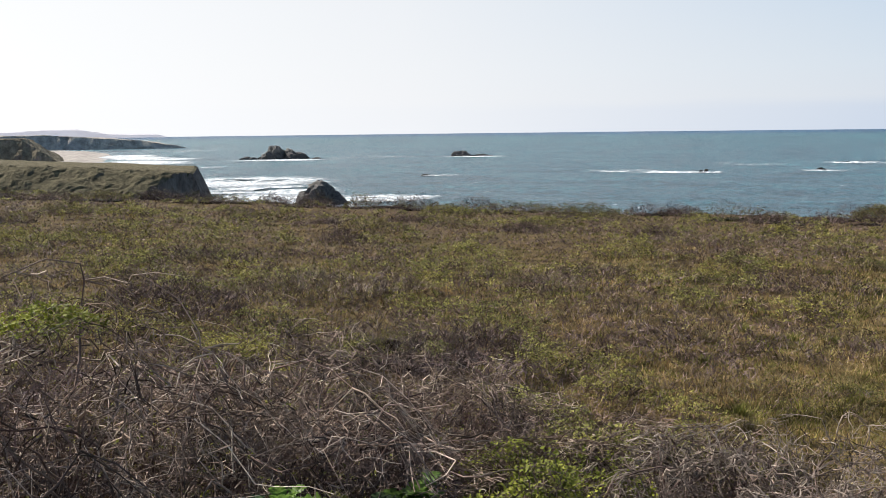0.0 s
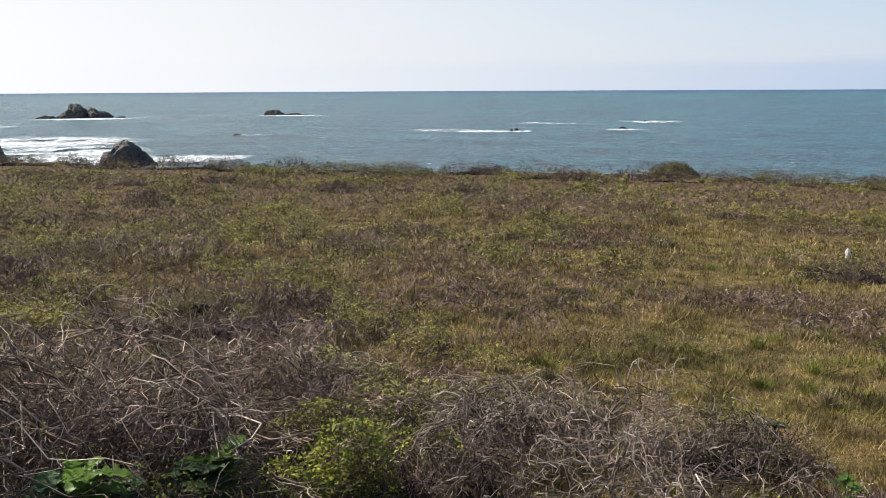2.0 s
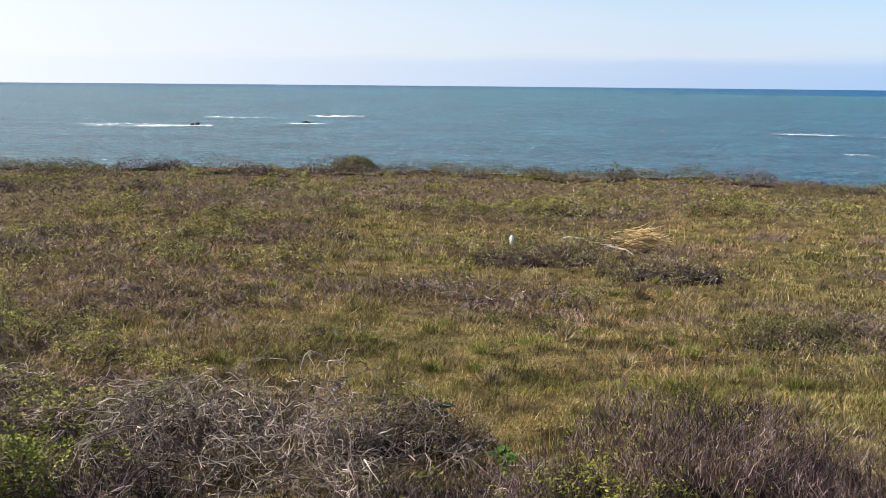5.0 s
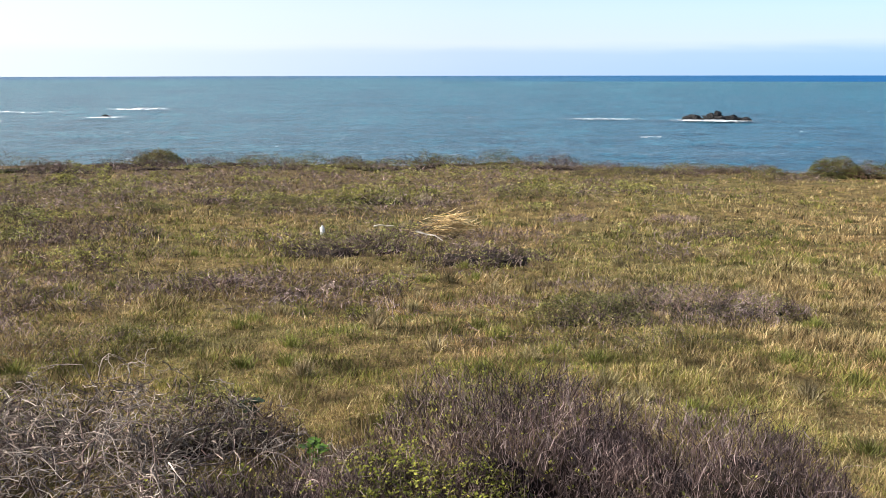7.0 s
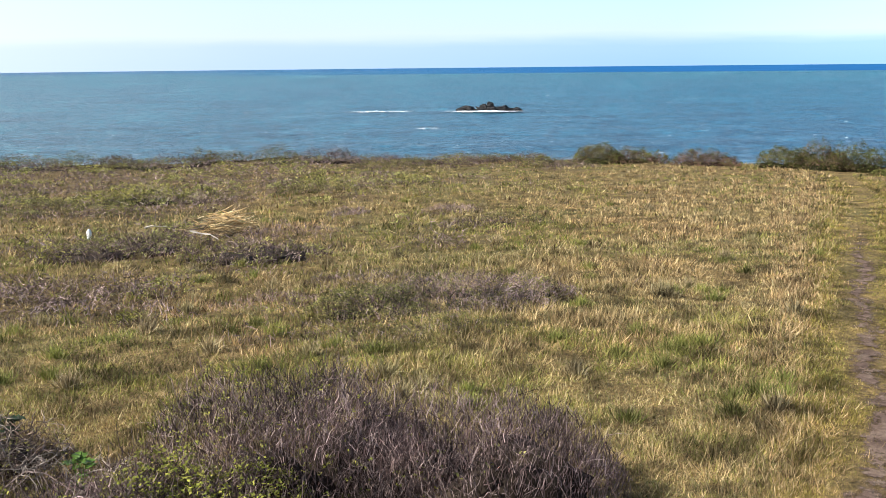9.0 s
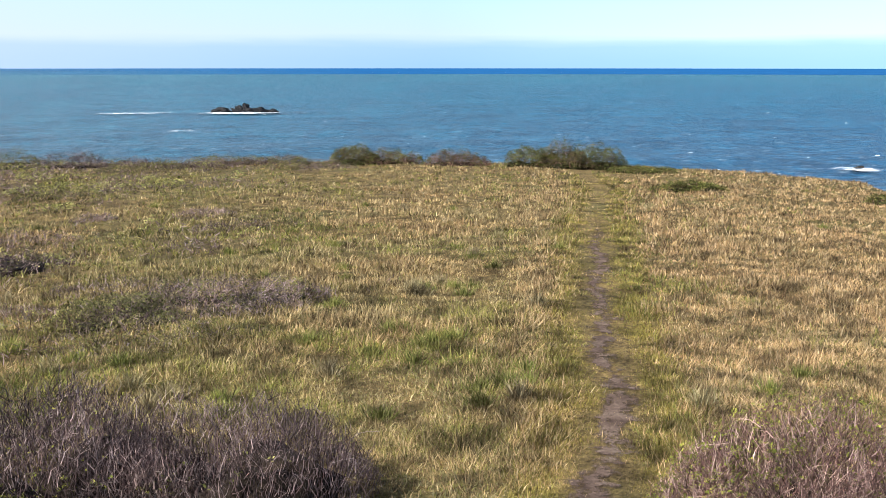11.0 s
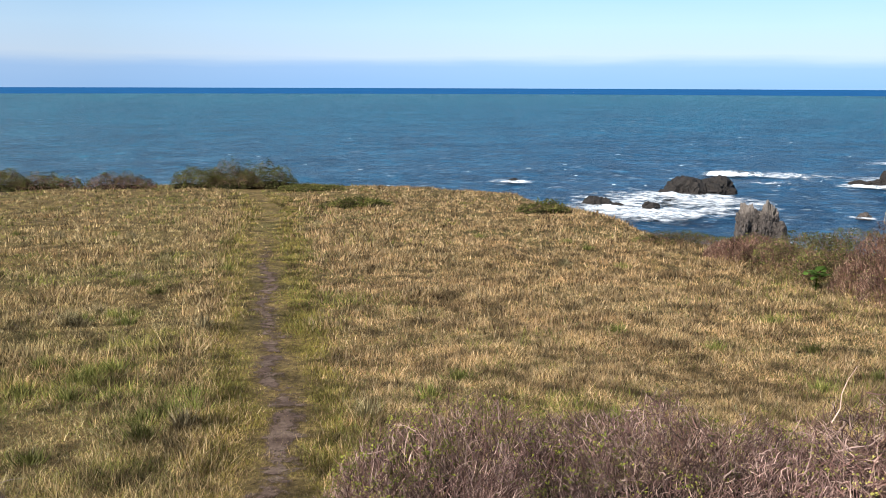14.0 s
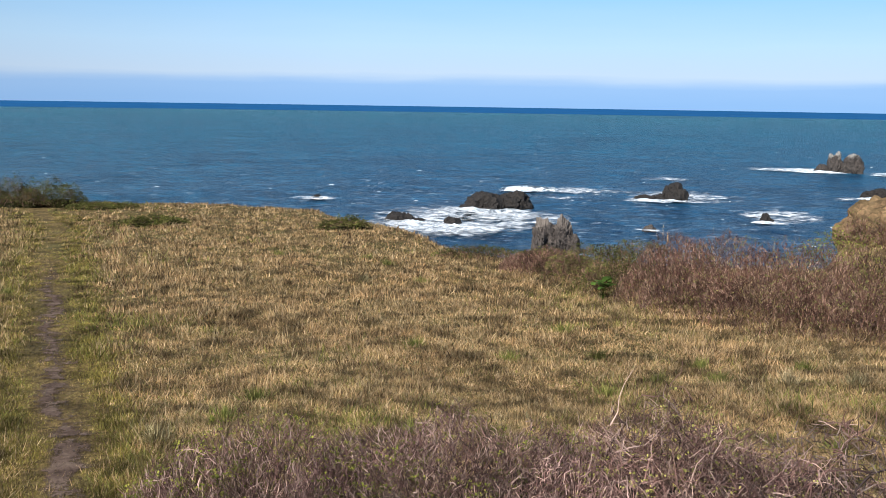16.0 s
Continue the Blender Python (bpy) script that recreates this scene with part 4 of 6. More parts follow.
# last year's dead leaves lying flat under the standing grass
blades("grass_thatch", 420000, 15, THATCH, thatch_chance, lambda x, y, d: np.full_like(d, 0.05), 0.0085, "flattened dead straw under the grass", 5.4, 52.0, False, per=4, lean=1.7)
blades("grass_thatch", 170000, 16, DRY_RUST, thatch_chance, lambda x, y, d: np.full_like(d, 0.07), 0.0060, "rust-brown straw filling the dry grass", 6.5, 42.0, False, per=2, lean=0.9, az0=78.0)


def trodden_chance(x, y, d, az):
    return step(0.5 + 0.02 * d, 0.22 + 0.01 * d, off_path(x, y)) * (1 - 0.78 * step(0.22, 0.10, off_path(x, y)) * step(0.40, 0.52, vnoise(x, y, 1.8, 6, 2) + 0.10 * step(14, 7, d)))


blades("trodden_grass", 380000, 13, TRODDEN, trodden_chance, lambda x, y, d: 0.030 + 0.03 * clump(x, y, 4), 0.0068, "short trodden green grass along the footpath", 4.6, 36.0, False, az0=65.0, az1=81.0)


def leaves_mesh(name, x, y, z, size, rng, mat):
    """Small folded leaves at the given points."""
    n = len(x)
    t, tilt = rng.uniform(0, 2 * np.pi, n), rng.uniform(-0.2, 1.0, n)
    ax = np.stack([np.cos(t) * np.cos(tilt), np.sin(t) * np.cos(tilt), np.sin(tilt)], -1)
    s = rng.uniform(0, 2 * np.pi, n)
    q = np.stack([-np.sin(t), np.cos(t), 0.5 * np.sin(s)], -1)
    q /= np.linalg.norm(q, axis=1)[:, None]
    p = np.stack([x, y, z], -1)
    L, w = size[:, None], size[:, None] * 0.36
    v = np.stack([p, p + ax * L * 0.55 + q * w, p + ax * L, p + ax * L * 0.5 - q * w], 1)
    b = np.arange(n)[:, None] * 4
    return raw_mesh(name, v.reshape(-1, 3), np.concatenate([b + [0, 1, 2], b + [0, 2, 3]], 0), mat)


def rosettes(x, y, z, size, rng, per=6):
    """Leaves set close together round the shoot tips: returns their points and sizes."""
    n = len(x)
    x, y, z, size = (np.repeat(q, per) for q in (x, y, z, size))
    s = size * 0.75
    return x + rng.normal(0, 1, n * per) * s, y + rng.normal(0, 1, n * per) * s, z + rng.normal(0, 0.45, n * per) * s, size * rng.uniform(0.6, 1.35, n * per)


def ribbons_mesh(name, p0, way, length, wide, rng, mat, bend=0.9, joints=3):
    """Thin crooked three-sided twigs."""
    n = len(p0)
    side = np.cross(way, rng.normal(0, 1, (n, 3)))
    side /= np.linalg.norm(side, axis=1)[:, None] + 1e-9
    other = np.cross(way, side)
    pts, w = [p0], way.copy()
    for k in range(joints):
        w = w + rng.normal(0, bend * 0.5, (n, 3))
        w /= np.linalg.norm(w, axis=1)[:, None]
        pts.append(pts[-1] + w * (length / joints)[:, None])
    rings = []
    for k, p in enumerate(pts):
        r = (wide * (1 - 0.65 * k / joints) / 2)[:, None]
        rings.append(np.stack([p + r * (np.cos(a) * side + np.sin(a) * other) for a in (0, 2.094, 4.189)], 1))
    v = np.concatenate(rings, 1)
    b = np.arange(n)[:, None] * 3 * (joints + 1)
    f = [b + [3 * k + q, 3 * k + (q + 1) % 3, 3 * k + (q + 1) % 3 + 3, 3 * k + q + 3] for k in range(joints) for q in range(3)]
    return raw_mesh(name, v.reshape(-1, 3), np.concatenate(f, 0), mat)


def flat_twigs_mesh(name, p0, way, length, wide, rng, mat):
    """Far twigs: bent strips of two joints, turned all ways."""
    n = len(p0)
    side = np.cross(way, rng.normal(0, 1, (n, 3)))
    side /= np.linalg.norm(side, axis=1)[:, None] + 1e-9
    w2 = way + rng.normal(0, 0.4, (n, 3))
    w2 /= np.linalg.norm(w2, axis=1)[:, None]
    mid = p0 + way * (length * 0.5)[:, None]
    end = mid + w2 * (length * 0.5)[:, None]
    h = side * (wide / 2)[:, None]
    v = np.stack([p0 - h, p0 + h, mid + h * 0.8, mid - h * 0.8, end], 1)
    b = np.arange(n)[:, None] * 5
    return raw_mesh(name, v.reshape(-1, 3), np.concatenate([b + [0, 1, 2], b + [0, 2, 3], b + [3, 2, 4]], 0), mat)


def domes_mesh(name, x, y, z, rad, top, rng, mat, rings=3, sides=8):
    """Lumpy low domes: solid dark insides of the bushes, added to stand for inner shade."""
    n = len(x)
    v = []
    wob = rng.uniform(0.75, 1.2, (n, rings, sides))
    for k in range(rings):
        f = k / rings
        a = 2 * np.pi * np.arange(sides) / sides + 0.4 * k
        rr = rad[:, None] * math.cos(f * 1.45) * wob[:, k]
        v.append(np.stack([x[:, None] + rr * np.cos(a), y[:, None] + rr * np.sin(a), z[:, None] + top[:, None] * math.sin(f * 1.5) * wob[:, k] - (0.05 if k == 0 else 0.0)], -1))
    v.append(np.stack([x, y, z + top], -1)[:, None])
    v = np.concatenate(v, 1)
    per = rings * sides + 1
    b = np.arange(n)[:, None] * per
    f = []
    for k in range(rings):
        for q in range(sides):
            q2 = (q + 1) % sides
            if k < rings - 1:
                f += [b + [k * sides + q, k * sides + q2, (k + 1) * sides + q2], b + [k * sides + q, (k + 1) * sides + q2, (k + 1) * sides + q]]
            else:
                f.append(b + [k * sides + q, k * sides + q2, rings * sides])
    return raw_mesh(name, v.reshape(-1, 3), np.concatenate(f, 0), mat, True)


def low_scrub(name, n, seed, leafy_part, leaf_mat, twig_mat, label, d0, d1, per, small, az1=75.0, reach=(0.16, 0.5), rise=(0.14, 0.42), want=0.5):
    """Many small bushes: domes of leaves and of bare twigs, thinning out where the grass takes over."""
    x, y, d, az, rng = scatter(n, seed, d0, d1, az1=az1)
    kind = vnoise(x, y, 0.5, 1, 3)
    ok = rng.random(len(x)) < scrubbiness(x, y) * (step(0.49, 0.62, kind) if want > 0.5 else step(0.62, 0.40, kind)) * step(0.3, 1.4, off_path(x, y))
    if want > 0.5:
        ok &= rng.random(len(x)) > 0.7 * step(11.5, 9.5, d) * step(6, 1, az)
    x, y, d = x[ok], y[ok], d[ok]
    m = len(x)
    rad = rng.uniform(reach[0], reach[1], m) * (d / 10) ** 0.35
    top = rng.uniform(rise[0], rise[1], m)
    px, py, pd, pr, pt = (np.repeat(q, per) for q in (x, y, d, rad, top))
    k = len(px)
    u, r = rng.uniform(0, 2 * np.pi, k), np.sqrt(rng.random(k))
    a, b = px + pr * r * np.cos(u), py + pr * r * np.sin(u)
    skin = pt * np.sqrt(np.maximum(0.02, 1 - r ** 2)) * (0.6 + 0.7 * vnoise(a, b, 4.0, 5, 2))
    leaf = rng.random(k) < leafy_part
    z = ground_z(a, b) + skin * np.where(leaf, rng.random(k) ** 0.22, rng.random(k) ** 0.6)
    ob = thing(name, 0, 0, 0, label, "scrub", kind="stuff")
    L = leaf & (rng.random(k) < 0.34)
    part("foliage", leaves_mesh("foliage", *rosettes(a[L], b[L], z[L], small * (pd[L] / 7) ** 0.72 * rng.uniform(0.8, 1.2, L.sum()), rng, 5), rng, leaf_mat), ob)
    L = ~leaf & (rng.random(k) < 0.6)
    c = int(L.sum())
    way = np.stack([0.5 * r[L] * np.cos(u[L]) + rng.normal(0, 0.6, c), 0.5 * r[L] * np.sin(u[L]) + rng.normal(0, 0.6, c), 0.3 + np.abs(rng.normal(0, 0.6, c))], -1)
    way /= np.linalg.norm(way, axis=1)[:, None]
    ln = rng.uniform(0.04, 0.17, c)
    p = np.stack([a[L], b[L], z[L]], -1) - way * (0.6 * ln)[:, None]
    part("branchwork", flat_twigs_mesh("branchwork", p, way, ln, 0.0058 * (pd[L] / 7) ** 0.85, rng, twig_mat), ob)


for d0, d1, share, per, small in ((5.8, 13.0, 0.34, 330, 0.0158), (13.0, 62.0, 0.66, 150, 0.0175)):
    low_scrub("leafy_scrub", int(3300 * share), 21, 0.74, SCRUB_LEAF, TWIG_DARK, "low olive-green cushions of coastal scrub", d0, d1, per, small, want=0.6)
    low_scrub("bare_scrub", int(1200 * share), 22, 0.12, SCRUB_LEAF, TWIG_DARK, "low brown mats of bare scrub twigs", d0, d1, int(per * 0.6), small, want=0.4, reach=(0.2, 0.5), rise=(0.10, 0.34))


def twig_carpet(n, seed, d0, d1):
    """The unbroken low mat of bare twigs between the bushes."""
    x, y, d, az, rng = scatter(n, seed, d0, d1, az1=66.0)
    ok = rng.random(len(x)) < scrubbiness(x, y) * step(0.3, 1.4, off_path(x, y)) * (0.55 + 0.45 * step(0.60, 0.42, vnoise(x, y, 0.5, 1, 3))) * (0.3 + 0.5 * step(50, 26, az) + 0.6 * step(11.5, 9.5, d) * step(8, 2, az))
    x, y, d = x[ok], y[ok], d[ok]
    k = len(x)
    tall = (0.06 + 0.26 * step(0.35, 0.75, vnoise(x, y, 1.5, 2, 3))) * (0.8 + 0.2 * d / 12)
    z = ground_z(x, y) + tall * rng.random(k) ** 0.5
    way = np.stack([rng.normal(0, 0.7, k), rng.normal(0, 0.7, k), 0.15 + np.abs(rng.normal(0, 0.5, k))], -1)
    way /= np.linalg.norm(way, axis=1)[:, None]
    ln = rng.uniform(0.035, 0.15, k) * (d / 9) ** 0.3
    p = np.stack([x, y, z], -1) - way * (0.7 * ln)[:, None]
    ob = new("twig_carpet", flat_twigs_mesh("twig_carpet", p, way, ln, 0.0056 * (d / 7) ** 0.85, rng, TWIG_BROWN))
    tagged(ob, "low unbroken carpet of brown and purplish twigs", "scrub", kind="stuff")


twig_carpet(110000, 23, 5.6, 13.0)
twig_carpet(105000, 24, 13.0, 60.0)


def trail():
    """The trodden line through the grass, worn to bare earth in places."""
    s = np.geomspace(3.0, 21.0, 420)
    az = np.radians(np.interp(s, PATH_D, PATH_AZ)) + 0.05 / s * np.sin(s * 1.9)
    half = 0.25 * step(23, 14, s) + 0.02
    k = np.linspace(-1, 1, 11)
    wob = (vnoise(s[:, None] * 3.0 + 0 * k, k[None] * 2 + 0 * s[:, None], 0.9, 5, 2) - 0.5) * 0.12
    dx = (half[:, None] * k + wob)
    x = s[:, None] * np.sin(az)[:, None] + np.cos(az)[:, None] * dx
    y = s[:, None] * np.cos(az)[:, None] - np.sin(az)[:, None] * dx
    z = ground_z(x, y) + 0.010 + 0.006 * (vnoise(x, y, 6.5, 4, 3) - 0.5)
    n, m = x.shape
    i, j = np.meshgrid(np.arange(n - 1), np.arange(m - 1), indexing="ij")
    f = np.stack([i * m + j, i * m + j + 1, (i + 1) * m + j + 1, (i + 1) * m + j], -1).reshape(-1, 4)
    ob = new("footpath", raw_mesh("footpath", np.stack([x, y, z], -1).reshape(-1, 3), f[:, ::-1], DIRT, True))
    worn = ob.data.attributes.new("worn", "FLOAT", "POINT")
    worn.data.foreach_set("value", ((1 - np.abs(k)) * step(22, 15, s)[:, None]).astype(np.float32).reshape(-1))
    return tagged(ob, "narrow trodden footpath of bare brown earth through the grass", "path", kind="structure")


trail()

# ---------------------------------------------------------------- shrubs


def shrub(az, d, rx, ry, h, twigs, leaves, twig_mat, leaf_mat, label, seed, leaf_size=0.019, twig_size=0.0055, upright=0.5, length=(0.08, 0.30), turn=0.0, leaf_side=0.0, lift=0.0, name="shrub", group="shrubs on the headland", top=0.35, far=False, crooked=0.30, joints=3, core=0.27, brush=1.2, bend=0.9, lumpy=1.0):
    """A dome of tangled twigs with leaves near its skin. upright: how far the twigs stand up."""
    rng = np.random.default_rng(seed)
    cx, cy = place(az, d)
    a0 = radians(-az + turn)
    ca, sa = math.cos(a0), math.sin(a0)
    ob = thing(name, cx, cy, float(ground_z(cx, cy)), label, "shrub", group)

    def dome(n, power):
        u, r = rng.uniform(0, 2 * np.pi, n), np.sqrt(rng.random(n))
        lx, ly = r * np.cos(u), r * np.sin(u)
        skin = np.sqrt(np.maximum(0, 1 - r ** 2)) * (0.95 - 0.5 * lumpy + lumpy * vnoise(lx * rx + seed, ly * ry, 2.6 / max(0.6, h), seed % 8, 3))
        k = rng.random(n) ** power
        px, py = lx * rx, ly * ry
        gx, gy = ca * px - sa * py, sa * px + ca * py
        gz = ground_z(cx + gx, cy + gy) - ground_z(cx, cy)
        return gx, gy, gz + h * skin * k, skin, lx

    lumps = max(3, int(5 * rx / max(ry, 0.2)))
    u, r = rng.uniform(0, 2 * np.pi, lumps), np.sqrt(rng.random(lumps)) * 0.6
    lx, ly = rx * r * np.cos(u), ry * r * np.sin(u)
    gx, gy = ca * lx - sa * ly, sa * lx + ca * ly
    # solid dark lumps painted as the shade deep in the bush
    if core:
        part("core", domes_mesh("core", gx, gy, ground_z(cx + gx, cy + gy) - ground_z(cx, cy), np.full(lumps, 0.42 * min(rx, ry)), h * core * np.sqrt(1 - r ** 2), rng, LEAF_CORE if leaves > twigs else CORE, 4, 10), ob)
    if twigs:
        for piece, count, fat, power in (("branchwork", 0 if far else int(twigs * crooked * 0.8), 1.15, 0.4), ("brushwood", int(twigs * (1.1 if far else brush)), 0.62, 0.42 if far else 0.6)):
            if not count:
                continue
            x, y, z, skin, _ = dome(count, power)
            w = np.stack([x / (rx + ry) + rng.normal(0, 0.7, count), y / (rx + ry) + rng.normal(0, 0.7, count), upright + np.abs(rng.normal(0, 0.45, count))], -1)
            w /= np.linalg.norm(w, axis=1)[:, None]
            length_ = length[0] + (length[1] - length[0]) * rng.random(count) ** 2
            p = np.stack([x, y, z], -1) - w * (length_ * 0.7)[:, None]
            wide = fat * twig_size * rng.uniform(0.6, 1.5, count)
            me = ribbons_mesh(piece, p, w, length_, wide, rng, twig_mat, bend, joints) if piece == "branchwork" else flat_twigs_mesh(piece, p, w, length_ * 0.7, wide, rng, twig_mat)
            tagged(part(piece, me, ob), kind="stuff")
    if leaves:
        x, y, z, skin, lx = dome(leaves * 2 // 6, top)
        ok = rng.random(len(x)) < step(0.35, 0.65, vnoise(x + seed, y, 2.5 / max(0.5, h), (seed + 3) % 8, 2) - leaf_side * lx + (0.25 if not twigs or leaves > twigs else 0.0))
        x, y, z = x[ok], y[ok], z[ok] * (0.14 if lift else 1.0) + lift
        tagged(part("foliage", leaves_mesh("foliage", *rosettes(x, y, z, leaf_size * rng.uniform(0.8, 1.2, len(x)), rng), rng, leaf_mat), ob), kind="stuff")
    return ob


def boughs(p0, way, length, joints, wander, droop, rng):
    """Crooked growth from p0: the points along each piece, (n, joints + 1, 3)."""
    pts, w = [p0], way.copy()
    for k in range(joints):
        w = w + rng.normal(0, wander, w.shape) + np.array([0, 0, -droop * k / joints])
        w /= np.linalg.norm(w, axis=1)[:, None]
        pts.append(pts[-1] + w * (length / joints)[:, None])
    return np.stack(pts, 1)


def bough_mesh(name, pts, wide, mat, rng, sides=4):
    """Tapering round pieces along the given points."""
    n, k1 = pts.shape[:2]
    along_ = np.gradient(pts, axis=1)
    along_ /= np.linalg.norm(along_, axis=2)[..., None] + 1e-9
    ref = rng.normal(0, 1, (n, 1, 3))
    side = np.cross(along_, ref)
    side /= np.linalg.norm(side, axis=2)[..., None] + 1e-9
    other = np.cross(along_, side)
    r = (wide / 2)[:, None, None] * (1 - 0.6 * np.arange(k1) / (k1 - 1))[None, :, None] * rng.uniform(0.8, 1.2, (n, k1, 1))
    v = np.stack([pts + r * (math.cos(2 * math.pi * q / sides) * side + math.sin(2 * math.pi * q / sides) * other) for q in range(sides)], 2)
    b = np.arange(n)[:, None] * k1 * sides
    f = [b + [k * sides + q, k * sides + (q + 1) % sides, (k + 1) * sides + (q + 1) % sides, (k + 1) * sides + q] for k in range(k1 - 1) for q in range(sides)]
    return raw_mesh(name, v.reshape(-1, 3), np.concatenate(f, 0), mat, True)


def tangle(az, d, rx, ry, h, stems, mat, label, seed, thick=0.013, rise=0.7, leaves=0, leaf_mat=None, leaf_size=0.018, forks=(7, 6), core=0.35, turn=0.0):
    """A bare shrub of crooked stems that fork into branches and these into twigs, all below a domed outline."""
    rng = np.random.default_rng(seed)
    cx, cy = place(az, d)
    a0 = radians(-az + turn)
    ca, sa = math.cos(a0), math.sin(a0)
    z0 = float(ground_z(cx, cy))
    ob = thing("shrub", cx, cy, z0, label, "shrub", "shrubs on the headland")

    def under(pts):
        """Press what would stick out back under the dome, a little unevenly."""
        u, v = (ca * pts[..., 0] + sa * pts[..., 1]) / rx, (-sa * pts[..., 0] + ca * pts[..., 1]) / ry
        cap = h * np.sqrt(np.maximum(0.05, 1 - 0.75 * (u * u + v * v))) * (0.8 + 0.4 * vnoise(pts[..., 0] + seed, pts[..., 1], 3.0, seed % 8, 2))
        over = np.maximum(pts[..., 2] - cap, 0)
        out = pts.copy()
        out[..., 2] = np.maximum(pts[..., 2] - 0.72 * over, 0.01)
        return out

    u, r = rng.uniform(0, 2 * np.pi, stems), np.sqrt(rng.random(stems)) * 0.85
    p0 = np.stack([r * np.cos(u) * rx, r * np.sin(u) * ry, np.full(stems, -0.03)], -1)
    p0[:, :2] = p0[:, :2] @ np.array([[ca, sa], [-sa, ca]])
    way = np.stack([0.8 * p0[:, 0] / rx + rng.normal(0, 0.5, stems), 0.8 * p0[:, 1] / ry + rng.normal(0, 0.5, stems), np.full(stems, rise)], -1)
    way /= np.linalg.norm(way, axis=1)[:, None]
    stem = under(boughs(p0, way, h * rng.uniform(0.9, 1.7, stems), 9, 0.42, 0.10, rng))
    tagged(part("stem", bough_mesh("stem", stem, thick * rng.uniform(0.7, 1.3, stems), TWIG_DARK, rng), ob), kind="stuff")

    def fork(parent, count, length, wander, first):
        n, k1 = parent.shape[:2]
        i, j = np.repeat(np.arange(n), count), rng.integers(first, k1, n * count)
        at = parent[i, j]
        w = parent[i, j] - parent[i, j - 1]
        w = w / (np.linalg.norm(w, axis=1)[:, None] + 1e-9) + rng.normal(0, 0.75, w.shape) + [0, 0, 0.15]
        w /= np.linalg.norm(w, axis=1)[:, None]
        return under(boughs(at, w, h * rng.uniform(length[0], length[1], n * count), 5 if first > 1 else 3, wander, 0.05, rng))

    branch = fork(stem, forks[0], (0.3, 0.7), 0.55, 2)
    tagged(part("branchwork", bough_mesh("branchwork", branch, thick * 0.66 * rng.uniform(0.7, 1.3, len(branch)), mat, rng, 3), ob), kind="stuff")
    twig = fork(branch, forks[1], (0.09, 0.26), 0.72, 1)
    tagged(part("brushwood", bough_mesh("brushwood", twig, thick * 0.50 * rng.uniform(0.7, 1.3, len(twig)), mat, rng, 3), ob), kind="stuff")
    # fill twigs in the darkened tone, standing for shade among the branches
    fill = int(core * 5000 * rx * ry)
    u, r = rng.uniform(0, 2 * np.pi, fill), np.sqrt(rng.random(fill))
    lx, ly = rx * r * np.cos(u), ry * r * np.sin(u)
    p = np.stack([ca * lx - sa * ly, sa * lx + ca * ly, h * 0.85 * np.sqrt(1 - 0.8 * r * r) * rng.random(fill) ** 0.6], -1)
    w = np.stack([rng.normal(0, 0.7, fill), rng.normal(0, 0.7, fill), np.abs(rng.normal(0.2, 0.5, fill))], -1)
    w /= np.linalg.norm(w, axis=1)[:, None]
    tagged(part("shade_fill", flat_twigs_mesh("shade_fill", p, w, rng.uniform(0.04, 0.12, fill), thick * 0.45 * rng.uniform(0.6, 1.4, fill), rng, TWIG_SHADE), ob), kind="stuff")
    if leaves:
        tips = twig[rng.integers(0, len(twig), leaves // 4), -1]
        ok = rng.random(len(tips)) < step(0.45, 0.65, vnoise(tips[:, 0] + seed, tips[:, 1], 2.2, seed % 8, 2))
        t_ = tips[ok] + rng.normal(0, 0.012, (int(ok.sum()), 3))
        tagged(part("foliage", leaves_mesh("foliage", *rosettes(t_[:, 0], t_[:, 1], t_[:, 2], leaf_size * rng.uniform(0.8, 1.2, len(t_)), rng), rng, leaf_mat), ob), kind="stuff")
    return ob


# close at hand, from the sunny side round
tangle(-20.5, 6.0, 1.15, 0.95, 1.36, 54, TWIG_PALE, "large tangle of bare grey-brown branches, a few green sprigs", 31, thick=0.015, leaves=1600, leaf_mat=BRIGHT_LEAF, forks=(8, 7))
tangle(-11.5, 5.9, 1.05, 0.85, 1.10, 54, TWIG_PALE, "spreading tangle of bare grey-brown branches", 29, thick=0.013, leaves=2600, leaf_mat=BRIGHT_LEAF, forks=(8, 7))
shrub(-5.0, 6.0, 0.9, 0.8, 0.55, 2200, 400, TWIG_DARK, SCRUB_LEAF, "low bush of dark bare twigs", 32, length=(0.1, 0.45), twig_size=0.007, crooked=0.5, joints=5)
shrub(-20.0, 5.5, 0.26, 0.2, 1.32, 46, 700, TWIG_DARK, LIME_LEAF, "dark upright branches with a green-leaved top over bare twigs", 33, upright=2.2, length=(0.5, 0.9), twig_size=0.011, crooked=1.0, joints=4, leaf_size=0.020, top=0.3, lift=1.14, core=0.1)
shrub(-3.0, 11.0, 1.3, 0.9, 0.42, 2200, 700, TWIG_PALE, SCRUB_LEAF, "dome of weathered grey twigs with green edges", 34, length=(0.1, 0.4), leaf_side=0.15)
shrub(5.2, 5.6, 0.26, 0.26, 0.60, 600, 1700, TWIG_DARK, LIME_LEAF, "small rounded bush with bright yellow-green leaves", 35, leaf_size=0.023, core=0.15)
shrub(1.5, 5.6, 0.55, 0.4, 0.35, 900, 1500, TWIG_DARK, LIME_LEAF, "low yellow-green bush among dark twigs", 36, leaf_size=0.022, core=0.15)
shrub(8.0, 6.1, 0.40, 0.3, 0.42, 500, 1300, TWIG_DARK, LIME_LEAF, "low yellow-green bush among dark twigs", 312, leaf_size=0.021, core=0.1)
